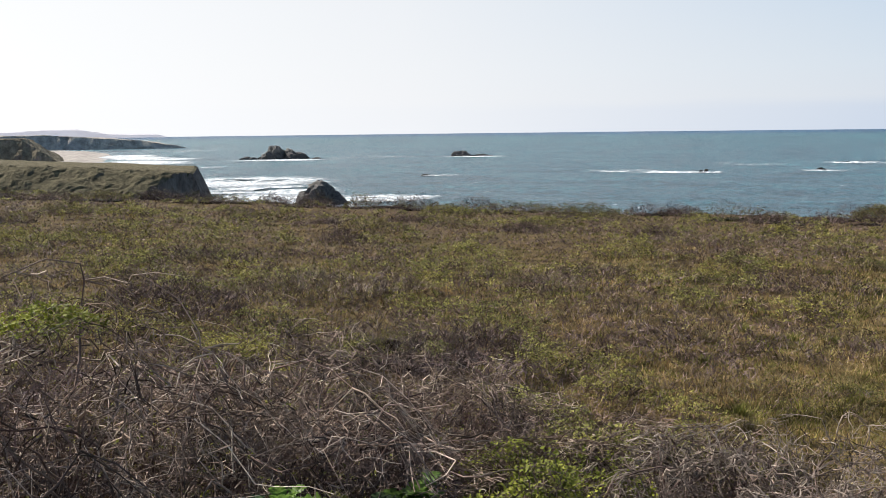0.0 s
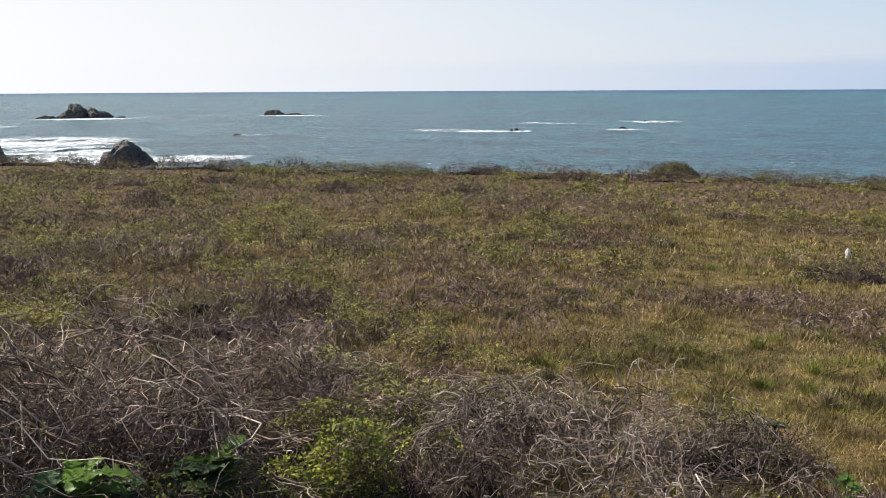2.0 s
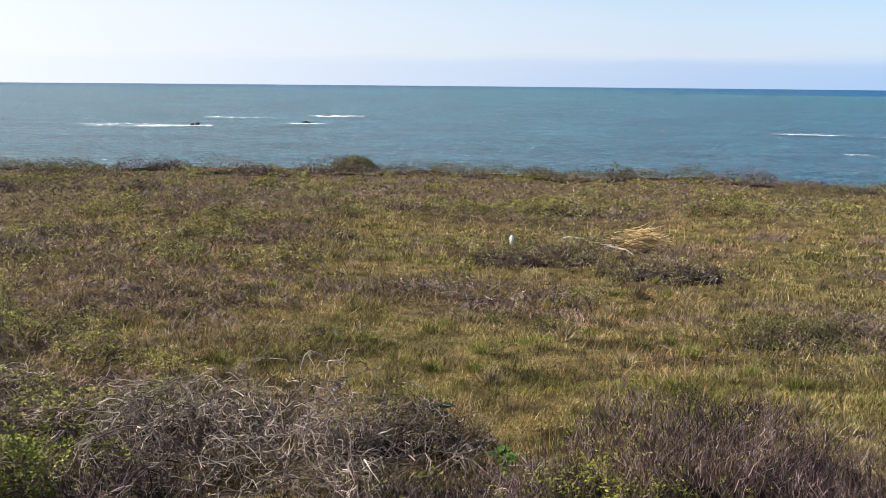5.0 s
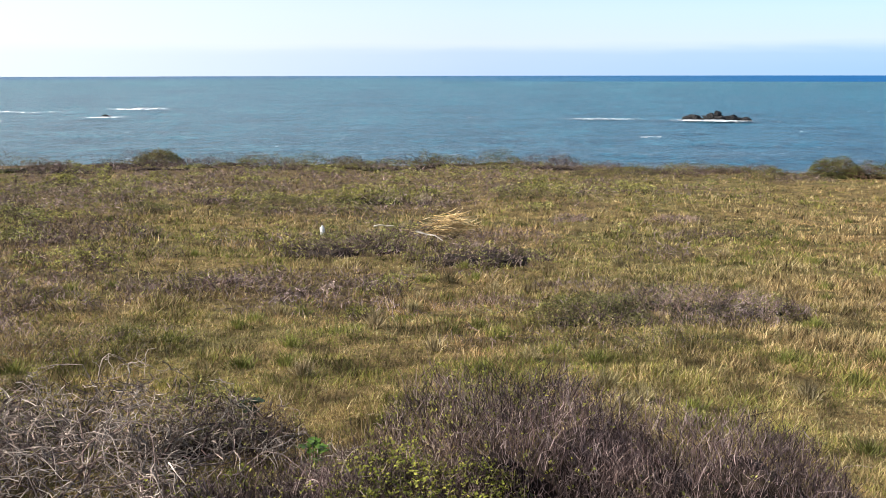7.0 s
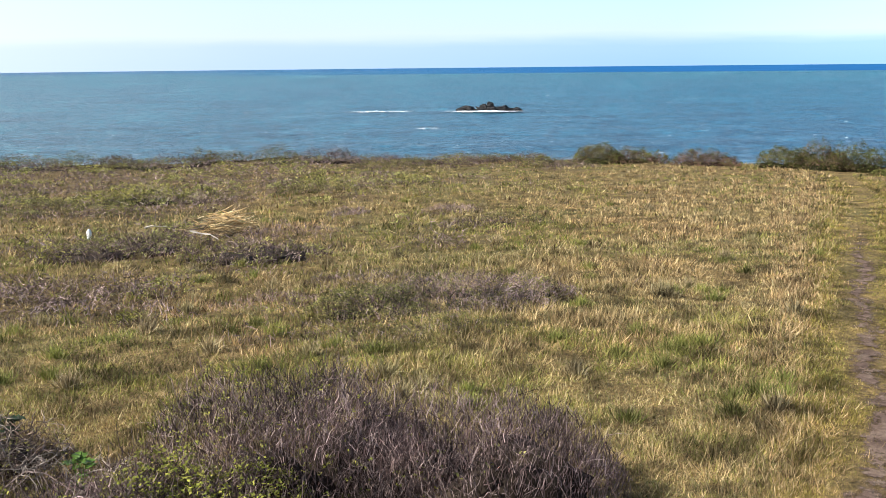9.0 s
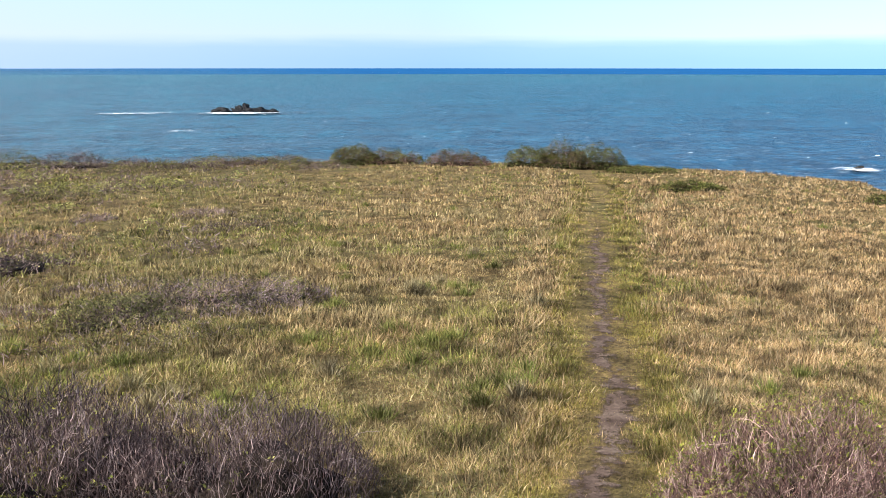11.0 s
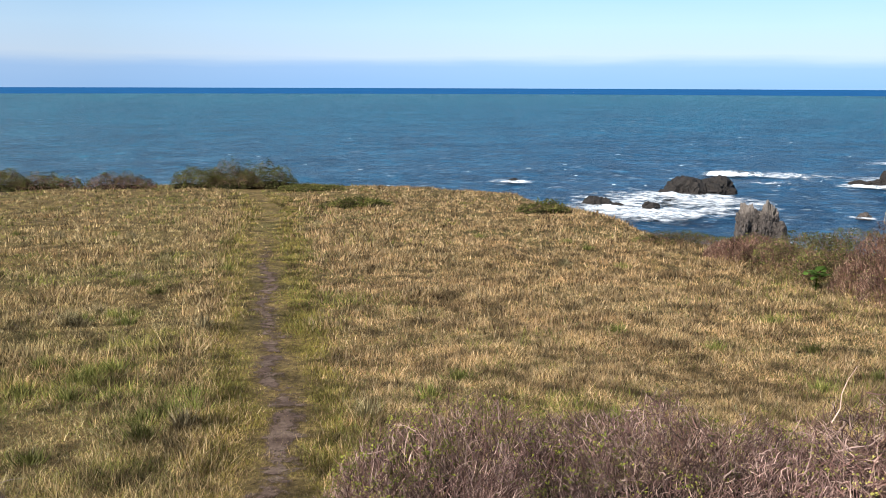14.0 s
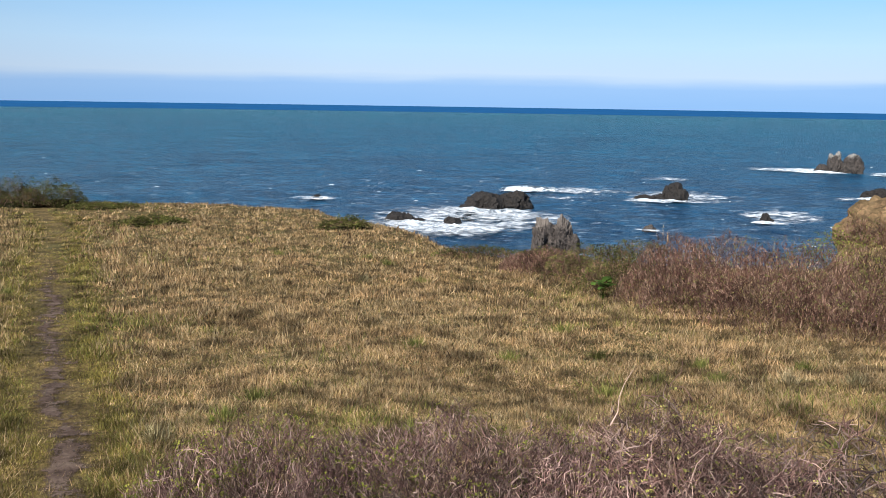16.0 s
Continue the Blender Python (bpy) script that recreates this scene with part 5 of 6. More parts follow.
shrub(3.4, 6.5, 0.45, 0.35, 0.40, 600, 1300, TWIG_DARK, LIME_LEAF, "low yellow-green bush among dark twigs", 313, leaf_size=0.021, core=0.1)
shrub(-6.0, 5.1, 0.5, 0.3, 0.42, 900, 1300, TWIG_DARK, BRIGHT_LEAF, "low leafy bush at the foot of bare twigs", 28, leaf_size=0.02)
shrub(8.2, 7.4, 0.6, 0.4, 0.32, 700, 1500, TWIG_DARK, SCRUB_LEAF, "low olive-green bush among dry grass", 27, leaf_size=0.024)
shrub(3.5, 8.3, 0.7, 0.4, 0.30, 600, 1300, TWIG_DARK, SCRUB_LEAF, "low olive-green bush among dry grass", 26, leaf_size=0.026)
shrub(10.5, 5.6, 0.6, 0.5, 0.45, 1700, 250, TWIG_PURPLE, SCRUB_LEAF, "low purplish-brown twig bush", 37, upright=1.5, twig_size=0.0042, length=(0.06, 0.24), crooked=0.28, core=0.4)
tangle(19.0, 6.1, 1.2, 0.9, 0.72, 68, TWIG_DEAD, "wide dome of pale tangled dead twigs", 38, thick=0.012, rise=0.5, leaves=120, leaf_mat=SCRUB_LEAF, forks=(8, 7), core=0.4)
shrub(29.5, 5.4, 0.7, 0.5, 0.42, 1600, 500, TWIG_PURPLE, BRIGHT_LEAF, "low twig bush with some small yellow-green leaves", 39, upright=1.5, twig_size=0.0042, length=(0.06, 0.24), crooked=0.28, core=0.4)
shrub(42.5, 5.9, 0.95, 0.8, 0.80, 12000, 4200, TWIG_PURPLE, BRIGHT_LEAF, "broad dome of purplish-brown upright twigs", 40, leaf_size=0.012, upright=1.5, twig_size=0.0042, length=(0.06, 0.24), crooked=0.28, core=0.4, leaf_side=0.35)
shrub(52.5, 5.7, 0.85, 0.65, 0.62, 8000, 200, TWIG_PURPLE, SCRUB_LEAF, "purplish-grey twig bush sloping down to the grass", 41, upright=1.5, twig_size=0.0042, length=(0.06, 0.24), crooked=0.28, core=0.4)
shrub(83.6, 5.3, 0.75, 0.5, 0.68, 10000, 6500, TWIG_WINE, BRIGHT_LEAF, "low grey-purple bush beside the path", 42, leaf_size=0.013, brush=1.5, lumpy=0.7, upright=1.2, twig_size=0.0042, length=(0.06, 0.24), crooked=0.28, core=0.4)
shrub(95.0, 5.4, 1.0, 0.6, 0.76, 13000, 7500, TWIG_WINE, BRIGHT_LEAF, "low tangled bush of reddish-brown twigs", 43, upright=0.7, twig_size=0.0050, length=(0.05, 0.17), crooked=0.28, leaf_size=0.013, core=0.36, brush=1.6, lumpy=0.6)
shrub(107.0, 5.6, 0.95, 0.7, 0.78, 8600, 4600, TWIG_WINE, SCRUB_LEAF, "low tangled bush of reddish twigs and dead sticks", 44, leaf_size=0.014, upright=0.5, length=(0.10, 0.32), twig_size=0.0062, crooked=0.3, joints=4)
tangle(117.0, 6.0, 0.9, 0.7, 0.80, 36, TWIG_WINE, "tangled pale bush of dead branches with yellowing leaves", 45, thick=0.014, rise=0.6, leaves=900, leaf_mat=LIME_LEAF, leaf_size=0.014, forks=(7, 6))

tangle(-6.0, 7.2, 1.1, 0.8, 0.88, 50, TWIG_PALE, "mound of curving grey dead twigs", 301, thick=0.012, rise=0.5, leaves=2400, leaf_mat=BRIGHT_LEAF, forks=(7, 6))
tangle(0.2, 7.3, 0.9, 0.65, 0.74, 42, TWIG_PALE, "mound of curving grey dead twigs, leafy on top", 302, thick=0.012, rise=0.5, leaves=2600, leaf_mat=BRIGHT_LEAF, forks=(7, 6))
shrub(2.0, 11.5, 0.9, 0.6, 0.36, 1800, 120, TWIG_PURPLE, SCRUB_LEAF, "low dark mound of purplish twigs", 303, twig_size=0.010, far=True, core=0.0)
shrub(-15.0, 14.0, 1.1, 0.8, 0.5, 2000, 150, TWIG_PURPLE, SCRUB_LEAF, "low dark mound of purplish twigs", 304, twig_size=0.012, far=True, core=0.0)
shrub(-7.0, 15.5, 1.4, 0.8, 0.5, 2200, 150, TWIG_PALE, SCRUB_LEAF, "low mound of grey dead twigs", 305, twig_size=0.013, far=True, core=0.0)

shrub(37.3, 5.3, 0.62, 0.32, 0.46, 1800, 3000, TWIG_PURPLE, BRIGHT_LEAF, "low yellow-green leaves among purplish twigs", 306, leaf_size=0.017, twig_size=0.0042, length=(0.06, 0.24), upright=1.2)

shrub(26.3, 6.9, 0.6, 0.4, 0.42, 1900, 900, TWIG_PURPLE, SCRUB_LEAF, "dark twig bush with olive leaves behind dead twigs", 307, leaf_size=0.018, twig_size=0.0045, length=(0.06, 0.24), crooked=0.2, core=0.2)
shrub(31.6, 5.75, 0.45, 0.35, 0.33, 1500, 250, TWIG_PURPLE, BRIGHT_LEAF, "low brown twigs round a green-leaved plant", 308, leaf_size=0.015, twig_size=0.0042, length=(0.06, 0.2), crooked=0.2)
shrub(13.5, 7.2, 0.8, 0.5, 0.38, 2200, 900, TWIG_PURPLE, SCRUB_LEAF, "dark low bush with olive leaves", 309, leaf_size=0.017, twig_size=0.005, length=(0.06, 0.24), crooked=0.2)

shrub(33.6, 5.4, 0.6, 0.35, 0.44, 2600, 700, TWIG_PURPLE, BRIGHT_LEAF, "low dark twig bush with small green leaves", 310, leaf_size=0.016, twig_size=0.0042, length=(0.06, 0.24), upright=1.3, core=0.35)
shrub(25.2, 5.3, 0.6, 0.3, 0.36, 2200, 300, TWIG_PURPLE, BRIGHT_LEAF, "low dark twig bush in front of dead twigs", 311, leaf_size=0.016, twig_size=0.0042, length=(0.06, 0.24), upright=1.2, core=0.3)

# middle distance
shrub(46.6, 10.9, 0.68, 0.6, 0.26, 900, 5200, TWIG_DARK, EDGE_LEAF, "low green mat of scrub", 46, leaf_size=0.019, core=0.1, lumpy=1.3)
shrub(52.0, 11.4, 1.3, 0.7, 0.32, 3000, 3400, TWIG_BROWN, EDGE_LEAF, "low mat of grey dead twigs, green at one end", 47, twig_size=0.007, length=(0.06, 0.25), leaf_size=0.019, leaf_side=0.35, core=0.1)
shrub(34.5, 27.0, 1.9, 0.9, 0.45, 1800, 3000, TWIG_PALE, SCRUB_LEAF, "low mat of scrub, half green and half dead", 48, leaf_size=0.045, twig_size=0.02, far=True, leaf_side=0.4)
shrub(33.0, 16.5, 1.3, 1.0, 0.30, 2400, 2000, TWIG_PURPLE, SCRUB_LEAF, "brown and green mat of low scrub", 49, leaf_size=0.024, twig_size=0.011, far=True, length=(0.05, 0.2), lumpy=1.4)
shrub(40.5, 15.5, 1.2, 1.0, 0.28, 2400, 1300, TWIG_PURPLE, SCRUB_LEAF, "brown mat of low scrub below the cut canes", 50, leaf_size=0.024, twig_size=0.011, far=True, length=(0.05, 0.2), lumpy=1.4)

rng_ = np.random.default_rng(64)
for k in range(30):
    az, d = 12 + 44 * (k + rng_.random()) / 30, float(np.exp(rng_.uniform(np.log(9.5), np.log(30))))
    rx, green = rng_.uniform(0.5, 1.2), rng_.random() < 0.5
    shrub(az, d, rx, rx * rng_.uniform(0.5, 0.9), rng_.uniform(0.15, 0.28), 300 if green else 900, 1300 if green else 150, TWIG_BROWN if k % 3 else TWIG_PURPLE, EDGE_LEAF, "low mat of dull green scrub in the grass" if green else "low mat of brown dead scrub in the grass", 500 + k, leaf_size=0.018 * (d / 11) ** 0.75, twig_size=0.0075 * (d / 11) ** 0.8, far=True, length=(0.05, 0.2), group="scrub mats", core=0.0, lumpy=1.4)

# the thicket at the corner of the bluff
for az, d, rx, ry, h, seed, lf, leaf_ in [(96.6, 20.4, 1.3, 0.5, 0.30, 50, 5200, THICKET_LEAF), (99.6, 18.6, 0.9, 0.6, 0.48, 51, 2600, THICKET_LEAF), (102.2, 17.2, 0.9, 0.8, 0.70, 52, 6000, THICKET_LEAF), (104.6, 16.0, 0.9, 0.8, 0.86, 59, 7000, THICKET_LEAF), (106.6, 15.2, 0.9, 0.8, 1.02, 53, 2600, THICKET_LEAF), (109.2, 14.2, 1.2, 1.0, 1.10, 54, 1600, SCRUB_LEAF), (112.6, 13.6, 1.2, 1.0, 1.10, 55, 1500, SCRUB_LEAF), (115.3, 15.6, 1.2, 0.8, 1.22, 57, 5200, LIME_LEAF), (117.0, 13.4, 1.2, 1.0, 1.15, 56, 2400, SCRUB_LEAF), (120.5, 14.4, 1.3, 1.0, 1.2, 58, 3200, LIME_LEAF)]:
    shrub(az, d, rx, ry, h, 8600 if lf < 3000 else 2600, lf, TWIG_RUST, leaf_, "reddish-brown thicket along the bluff edge" if lf < 3000 else "thicket of rusty twigs and green leaves on the bluff edge", seed, leaf_size=0.021, twig_size=0.011, upright=0.8, length=(0.05, 0.18), group="bluff thicket", far=True, core=0.0, lumpy=0.35)
# pale seed stalks standing out of the thicket
for k, (az, d) in enumerate([(106.5, 15.5), (109.0, 15.0), (112.0, 14.8), (114.0, 14.6)]):
    shrub(az, d, 0.7, 0.4, 1.15, 60, 0, STRAW, STRAW, "tall dry grass stalks standing out of the thicket", 320 + k, twig_size=0.008, upright=3.5, length=(0.3, 0.7), group="dry stalks", far=True, core=0.0, name="dry_stalks")
# mounds of scrub over the sloping field
rng_ = np.random.default_rng(41)
for k in range(34):
    az, d = -24 + 46 * (k + rng_.random()) / 34, float(np.exp(rng_.uniform(np.log(15), np.log(44))))
    rx, green = rng_.uniform(0.6, 1.5), rng_.random() < 0.5
    shrub(az, d, rx, rx * 0.6, rng_.uniform(0.28, 0.55), 260 if green else 800, 900 if green else 120, TWIG_PURPLE if k % 3 else TWIG_PALE, SCRUB_LEAF if k % 2 else EDGE_LEAF, "low green mound of salt-clipped scrub" if green else "low dark mound of bare scrub twigs", 400 + k, leaf_size=0.026 * (d / 14) ** 0.7, twig_size=0.010 * (d / 14) ** 0.8, far=True, length=(0.12, 0.45), group="scrub mounds", core=0.0)

# along the skyline
for az, d, rx, ry, h, seed, lf, tw, label in [
        (59.5, 42.0, 1.1, 1.0, 0.86, 61, 3600, 900, "rounded dark green and brown shrub at the bluff edge"),
        (61.4, 42.0, 1.5, 0.9, 0.60, 67, 2600, 1000, "low brown and green shrub at the bluff edge"),
        (65.2, 41.0, 1.4, 0.9, 0.66, 62, 2200, 1300, "rounded brown and green shrub at the bluff edge"),
        (69.4, 40.0, 1.2, 1.0, 0.84, 63, 4200, 400, "rounded green shrub at the bluff edge"),
        (71.2, 39.8, 1.1, 0.9, 1.10, 68, 3000, 900, "twiggy green shrub at the bluff edge"),
        (72.8, 40.0, 1.3, 1.0, 0.98, 64, 4600, 400, "tall dense green shrub at the bluff edge"),
        (75.3, 38.0, 1.3, 0.7, 0.28, 69, 2600, 100, "low green shrub spreading by the path's end"),
        (77.8, 29.0, 1.1, 0.6, 0.26, 65, 2600, 200, "low green mat at the path's end"),
        (88.2, 26.6, 0.7, 0.5, 0.40, 66, 1500, 100, "small green shrub on the brink")]:
    shrub(az, d, rx, ry, h * 0.95, tw * 3, int(lf * 1.35), TWIG_RUST, THICKET_LEAF, label, seed, leaf_size=0.040, twig_size=0.016, core=0.3, group="bluff edge shrubs", far=True, length=(0.1, 0.3), lumpy=1.2)
rng_ = np.random.default_rng(77)
for k in range(46):
    az = -25 + 73 * (k + rng_.random()) / 46
    dk = float(np.interp(az, EDGE_AZ, EDGE_D)) - rng_.uniform(0.5, 5)
    h = rng_.uniform(0.35, 0.8)
    rx = rng_.uniform(0.8, 2.0)
    green = rng_.random() < 0.45
    shrub(az, dk, rx, rx * 0.7, h * 1.05, 500 if green else 1200, 1400 if green else 300, TWIG_PURPLE, EDGE_LEAF, "wind-clipped green shrub on the skyline" if green else "bare twiggy shrub on the skyline", 200 + k, leaf_size=0.040, twig_size=0.020, group="skyline scrub", far=True, length=(0.08, 0.34), upright=0.5, lumpy=1.3, core=0.12)
for k in range(12):
    az, dk = 46.5 + 11.5 * (k + rng_.random()) / 12, rng_.uniform(38.5, 44.5)
    green = k % 2 == 0
    shrub(az, dk, rng_.uniform(0.9, 1.6), 0.8, rng_.uniform(0.3, 0.5), 500 if green else 1100, 1300 if green else 400, TWIG_PURPLE, EDGE_LEAF, "wind-clipped green shrub on the skyline" if green else "bare twiggy shrub on the skyline", 600 + k, leaf_size=0.038, twig_size=0.018, group="skyline scrub", far=True, length=(0.08, 0.3), upright=0.5, lumpy=1.3, core=0.0)
shrub(23.0, 49.0, 1.15, 1.0, 0.78, 400, 6500, TWIG_DARK, EDGE_LEAF, "taller green shrub on the skyline", 260, leaf_size=0.042, twig_size=0.022, group="skyline scrub", far=True, length=(0.3, 0.75))


def tussock(seed, mat, tall, wide):
    """One dense tuft of coarse grass."""
    rng = np.random.default_rng(seed)
    n = 170
    u, r = rng.uniform(0, 2 * np.pi, n), np.abs(rng.normal(0, 0.5, n))
    p = np.stack([wide * r * np.cos(u), wide * r * np.sin(u), np.full(n, -0.02)], -1)
    w = np.stack([0.9 * r * np.cos(u) + rng.normal(0, 0.25, n), 0.9 * r * np.sin(u) + rng.normal(0, 0.25, n), np.ones(n)], -1)
    w /= np.linalg.norm(w, axis=1)[:, None]
    ob = new("grass_tussock", flat_twigs_mesh("grass_tussock", p, w, tall * rng.uniform(0.4, 1.2, n), np.full(n, 0.0075), rng, mat))
    return tagged(ob, "coarse brown and green grass tussock", "tussock", "grass tussocks")


TUSSOCK_GRASS = leafy("tussock_grass", [(0.26, 0.195, 0.105), (0.36, 0.28, 0.16), (0.12, 0.095, 0.05), (0.48, 0.39, 0.24)], (1, 1, 1), (0.85, 1.0, 0.75), 0.9)
TUSSOCK_GREEN = leafy("green_tussock", [(0.15, 0.16, 0.04), (0.22, 0.215, 0.058), (0.085, 0.09, 0.025), (0.31, 0.28, 0.10)], (1, 1, 1), (0.85, 1.0, 0.75), 0.9)
rng_ = np.random.default_rng(5)
kinds = [tussock(1, TUSSOCK_GRASS, 0.18, 0.09), tussock(2, TUSSOCK_GREEN, 0.15, 0.10), tussock(3, TUSSOCK_GREEN, 0.14, 0.11)]
spots = [(63.3, 11.6), (50.9, 11.4), (47.0, 9.0), (58.0, 8.2), (66.5, 7.6), (82.0, 8.0), (78.5, 7.4)]
while len(spots) < 170:
    az, d = rng_.uniform(14, 120), float(np.exp(rng_.uniform(np.log(6.8), np.log(24))))
    x, y = place(az, d)
    if off_path(x, y) > 0.5 and d < np.interp(az, EDGE_AZ, EDGE_D) - 1 and (az < 70 or rng_.random() < 0.45):
        spots.append((az, d))
for i, (az, d) in enumerate(spots):
    x, y = place(az, d)
    m = pose(x, y, float(ground_z(x, y)), 0, 0, rng_.uniform(0, 360))
    if i < 3:
        kinds[i].matrix_world = m
    else:
        copy_thing(kinds[i % 3], m)


def broad_plant(az, d, z, leaf_len, count, mat, label, seed):
    """A rosette of large lobed leaves on stalks."""
    rng = np.random.default_rng(seed)
    x, y = place(az, d)
    ob = thing("broad_leaved_plant", x, y, float(ground_z(x, y)), label, "plant", "broad-leaved plants")
    for i in range(count):
        a, tilt, L = rng.uniform(0, 2 * np.pi), rng.uniform(0.1, 0.9), leaf_len * rng.uniform(0.7, 1.2)
        base = Vector((0.4 * leaf_len * rng.normal(), 0.4 * leaf_len * rng.normal(), z * rng.uniform(0.7, 1.05)))
        bm = bmesh.new()
        rows_, steps = [], 15
        for k in range(steps):
            f = k / (steps - 1)
            lobes = 1 + 0.22 * math.sin(f * 26 + i) + 0.08 * math.sin(f * 61 + 2 * i)
            w = L * 0.46 * math.sin(math.pi * min(1, f * 0.92 + 0.06)) ** 0.6 * lobes
            sag = -0.4 * L * f * f
            row = []
            for q in (-1, -0.55, 0, 0.55, 1):
                ripple = 0.05 * L * math.sin(f * 19 + 3 * q + i) * abs(q) + 0.03 * L * math.cos(f * 33 - i) * (1 - abs(q)) * (q != 0)
                row.append(bm.verts.new((L * f + 0.16 * w * abs(q), w * q, sag + 0.2 * w * abs(q) - 0.22 * w * q * q * f + ripple)))
            rows_.append(row)
        for k in range(steps - 1):
            for q in range(4):
                bm.faces.new((rows_[k][q], rows_[k + 1][q], rows_[k + 1][q + 1], rows_[k][q + 1]))
        bmesh.ops.transform(bm, matrix=Matrix.Translation(base) @ Euler((0, -tilt, a)).to_matrix().to_4x4(), verts=bm.verts)
        me = bpy.data.meshes.new("leaf")
        bm.to_mesh(me)
        bm.free()
        for p in me.polygons:
            p.use_smooth = True
        me.materials.append(mat)
        leaf = part("leaf", me, ob)
        p0 = np.array([[base.x * 0.2, base.y * 0.2, 0.0]])
        w = np.array([[base.x * 0.8, base.y * 0.8, base.z]])
        ln = np.linalg.norm(w, axis=1)
        part("stalk", ribbons_mesh("stalk", p0, w / ln[:, None], ln, np.array([0.007]), rng, mat, 0.05), leaf)
    return ob


broad_plant(-1.6, 5.45, 0.38, 0.13, 16, BROAD_LEAF, "broad-leaved plant with large bright green leaves", 71)
broad_plant(-3.6, 5.3, 0.34, 0.13, 14, BLUE_LEAF, "broad-leaved plant with dark blue-green leaves", 72)
broad_plant(-2.5, 5.25, 0.30, 0.13, 12, BLUE_LEAF, "broad-leaved plant with dark blue-green leaves", 79)
broad_plant(-10.2, 5.05, 0.36, 0.13, 14, BLUE_LEAF, "broad-leaved plant with dark blue-green leaves", 80)
broad_plant(-7.0, 5.1, 0.36, 0.12, 12, BLUE_LEAF, "broad-leaved plant with dark blue-green leaves", 81)
broad_plant(-8.6, 5.05, 0.42, 0.13, 16, BROAD_LEAF, "broad-leaved plant with dark green leaves", 73)
broad_plant(31.3, 5.9, 0.34, 0.075, 13, BROAD_LEAF, "small plant with bright green leaves over twigs", 74)
broad_plant(28.0, 7.0, 0.26, 0.08, 12, BLUE_LEAF, "dark leafy plant at the edge of dead twigs", 75)
broad_plant(102.6, 15.4, 0.26, 0.12, 16, BROAD_LEAF, "bright green leafy plant in the thicket", 76)
broad_plant(117.5, 5.0, 0.42, 0.12, 8, BROAD_LEAF, "green leafy plant among dead twigs", 78)


def cane_pile():
    rng = np.random.default_rng(81)
    x, y = place(38.7, 18.6)
    ob = thing("cut_cane_pile", x, y, float(ground_z(x, y)), "heap of cut straw-yellow canes lying in the grass", "cane pile")
    n = 300
    p = np.stack([rng.normal(0, 0.24, n), rng.normal(0, 0.15, n), rng.random(n) ** 1.3 * 0.30 + 0.10], -1)
    a = radians(-38.7) + rng.normal(0, 0.5, n)
    w = np.stack([np.cos(a), np.sin(a), rng.normal(0.0, 0.22, n)], -1)
    w /= np.linalg.norm(w, axis=1)[:, None]
    L = rng.uniform(0.12, 0.40, n)
    part("straw", ribbons_mesh("straw", p - w * (L / 2)[:, None], w, L, rng.uniform(0.011, 0.022, n), rng, STRAW, 0.3), ob)
    for dx, dz, a1, tilt, ln in [(0.0, 0.36, -38.7, 17, 0.50), (0.05, 0.36, -37, 0, 0.52), (0.1, 0.24, -40, -2, 0.55), (-0.4, 0.24, -50, 4, 0.4)]:
        c = radians(a1)
        w1 = np.array([[math.cos(c) * math.cos(radians(tilt)), math.sin(c) * math.cos(radians(tilt)), math.sin(radians(tilt))]])
        p1 = np.array([[math.cos(radians(-38.7)) * dx, math.sin(radians(-38.7)) * dx, dz]])
        part("cane", ribbons_mesh("cane", p1, w1, np.array([ln]), np.array([0.03]), rng, STRAW, 0.04), ob)


cane_pile()


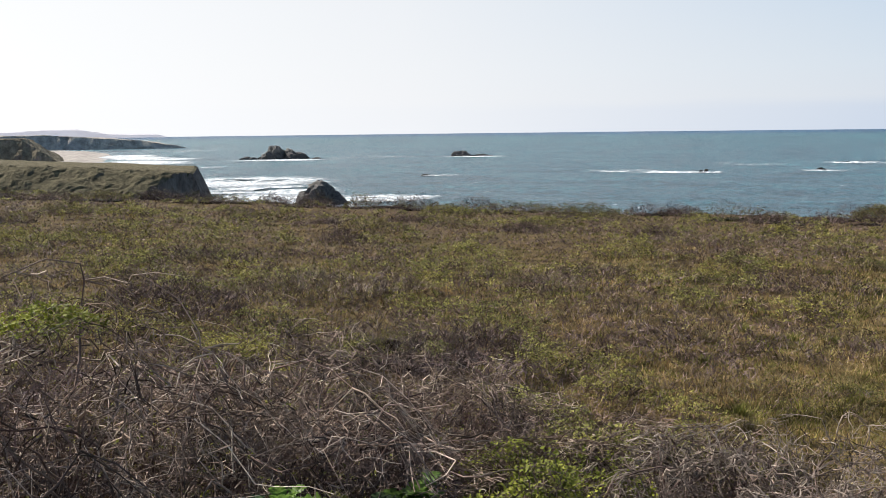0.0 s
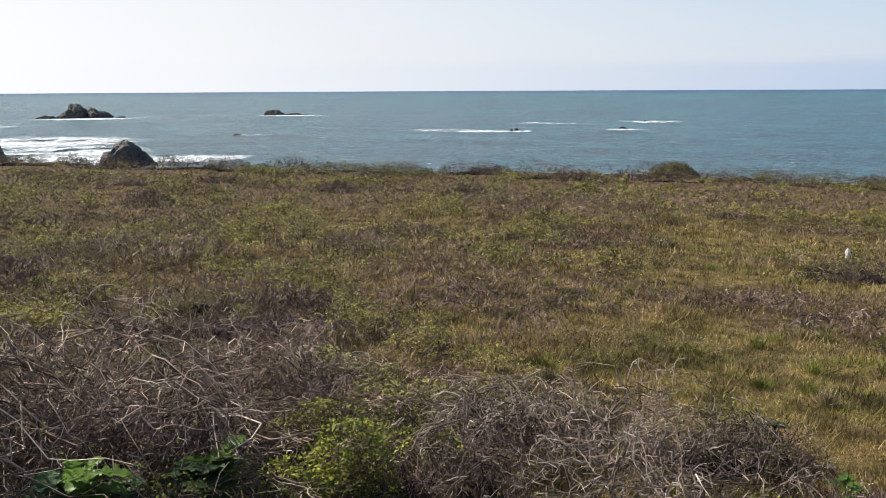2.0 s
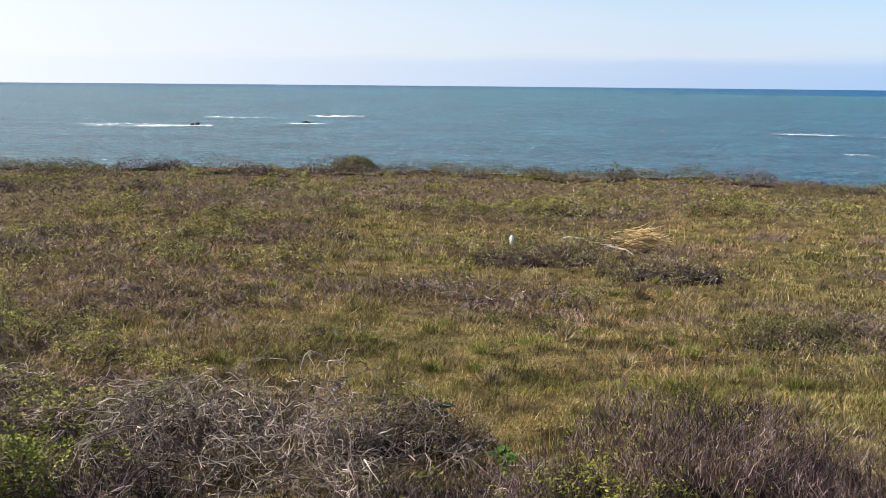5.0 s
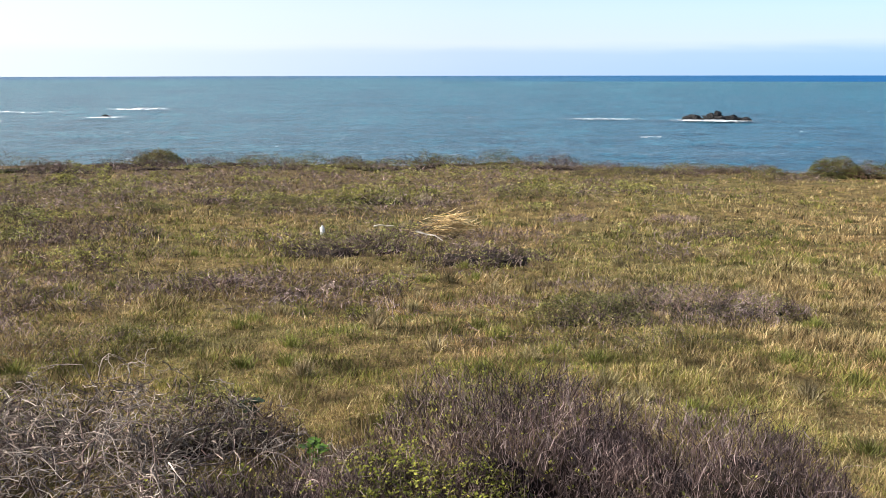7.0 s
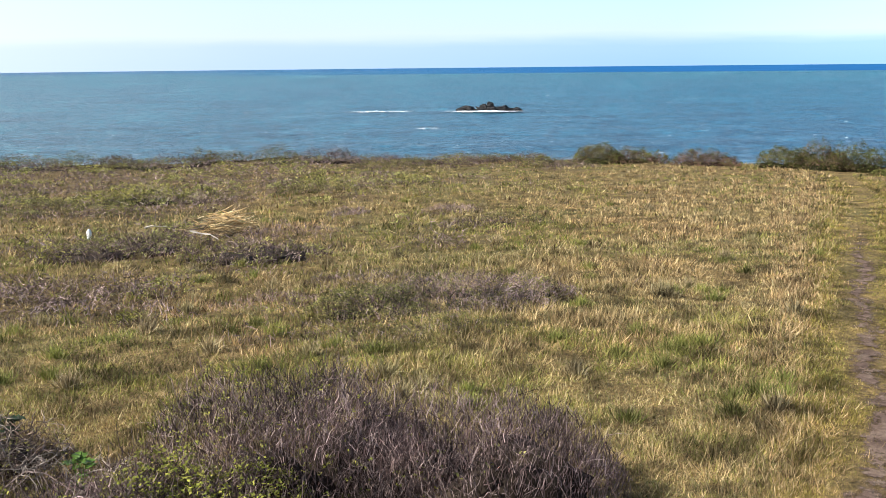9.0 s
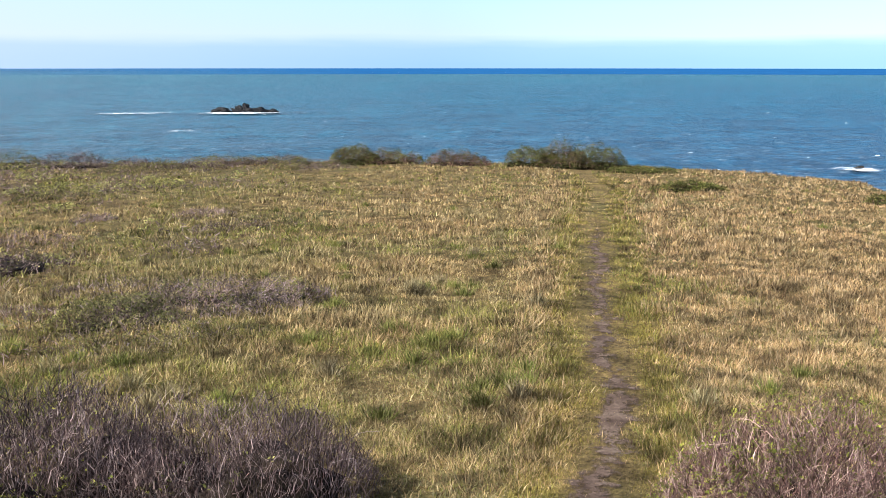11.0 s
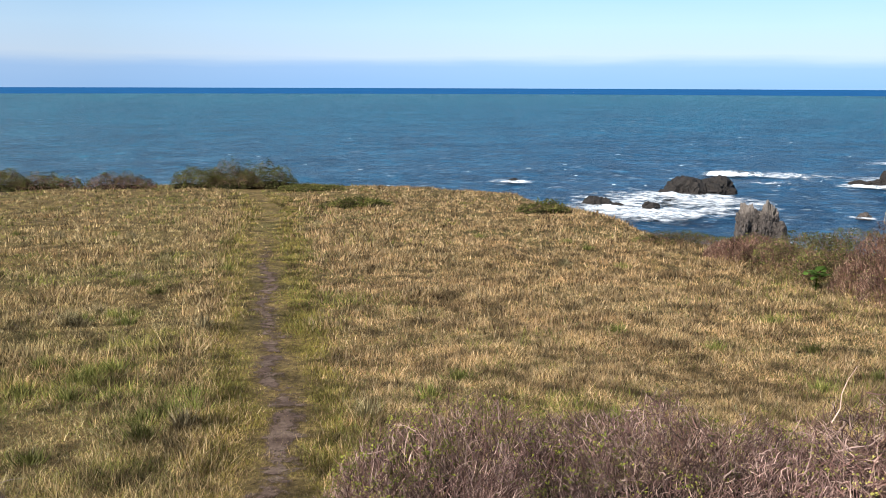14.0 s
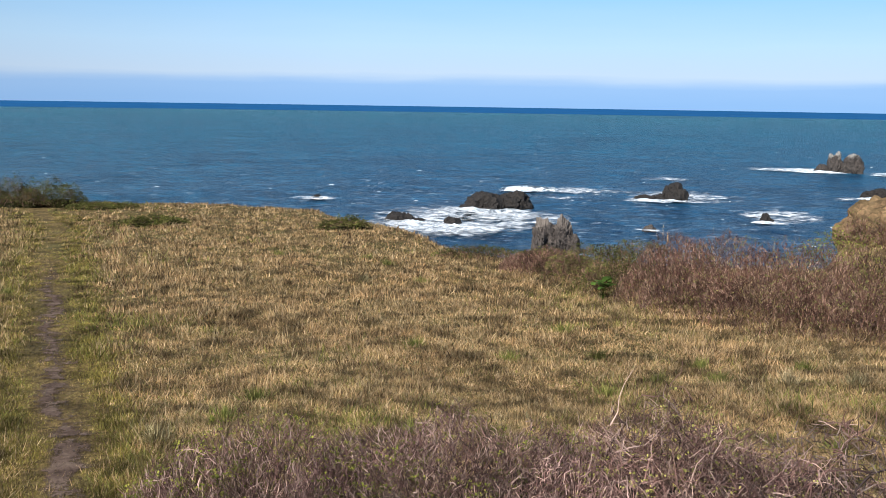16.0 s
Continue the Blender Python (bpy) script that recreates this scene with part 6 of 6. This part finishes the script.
def driftwood(az, d, length, thick, yaw, label, seed, z=0.12):
    rng = np.random.default_rng(seed)
    x, y = place(az, d)
    c = radians(yaw)
    me = ribbons_mesh("driftwood", np.array([[-length / 2 * math.cos(c), -length / 2 * math.sin(c), 0.0]]), np.array([[math.cos(c), math.sin(c), 0.0]]), np.array([length]), np.array([thick]), rng, PALE_WOOD, 0.5)
    ob = new("driftwood", me)
    ob.location = (x, y, float(ground_z(x, y)) + z)
    return tagged(ob, label, "driftwood", "weathered wood in the scrub")


PALE_WOOD = leafy("weathered_wood", [(0.45, 0.40, 0.34), (0.55, 0.50, 0.43)], (1, 1, 1), (0.85, 0.85, 0.85), 9.0, 0.8, 0.0)
driftwood(38.0, 16.8, 0.6, 0.035, -45, "weathered grey branch lying in the scrub", 82, 0.3)
driftwood(35.2, 17.6, 0.35, 0.035, -30, "short weathered grey branch lying in the scrub", 83, 0.3)

bx, by = place(119.6, 29.0)
bank = new("eroded_bank", rock_mesh("eroded_bank", [(-1.3, 0, -0.6, 1.2, 1.3, 0.95), (-0.4, 0.2, -0.3, 1.5, 1.4, 1.2), (1.0, 0.2, 0.2, 1.7, 1.5, 1.3), (2.6, 0.4, 0.2, 1.8, 1.5, 1.4)], SCARP, 93, 0.32, 5))
bank.matrix_world = pose(bx, by, float(ground_z(bx, by)) + 0.72, 0, 0, -119.6)
tagged(bank, "tan eroded earth bank with dry grass on the bluff", "bank", kind="structure")

for k, (az, d) in enumerate([(116.0, 27.6), (118.0, 27.2), (120.0, 27.0), (121.5, 27.4)]):
    shrub(az, d, 1.1, 0.6, 0.75, 1500, 500, TWIG_RUST, SCRUB_LEAF, "dry brush at the foot of the eroded bank", 340 + k, leaf_size=0.035, twig_size=0.014, upright=0.9, length=(0.12, 0.4), group="bluff thicket", far=True, core=0.0)

m_, t_, p_ = material("white_stone")
n_ = noise_tex(t_, 12.0)
r_ = ramp(t_, [(0.3, (0.62, 0.6, 0.56)), (0.7, (0.84, 0.83, 0.8))])
t_.links.new(n_.outputs[0], r_.inputs[0])
t_.links.new(r_.outputs[0], p_.inputs["Base Color"])
wx, wy = place(31.8, 18.0)
stone = new("pale_stone", rock_mesh("pale_stone", [(0, 0, 0.1, 0.045, 0.04, 0.10)], m_, 91, 0.3, 3))
stone.location = (wx, wy, float(ground_z(wx, wy)) + 0.1)
tagged(stone, "small white upright stone in the scrub", "stone")
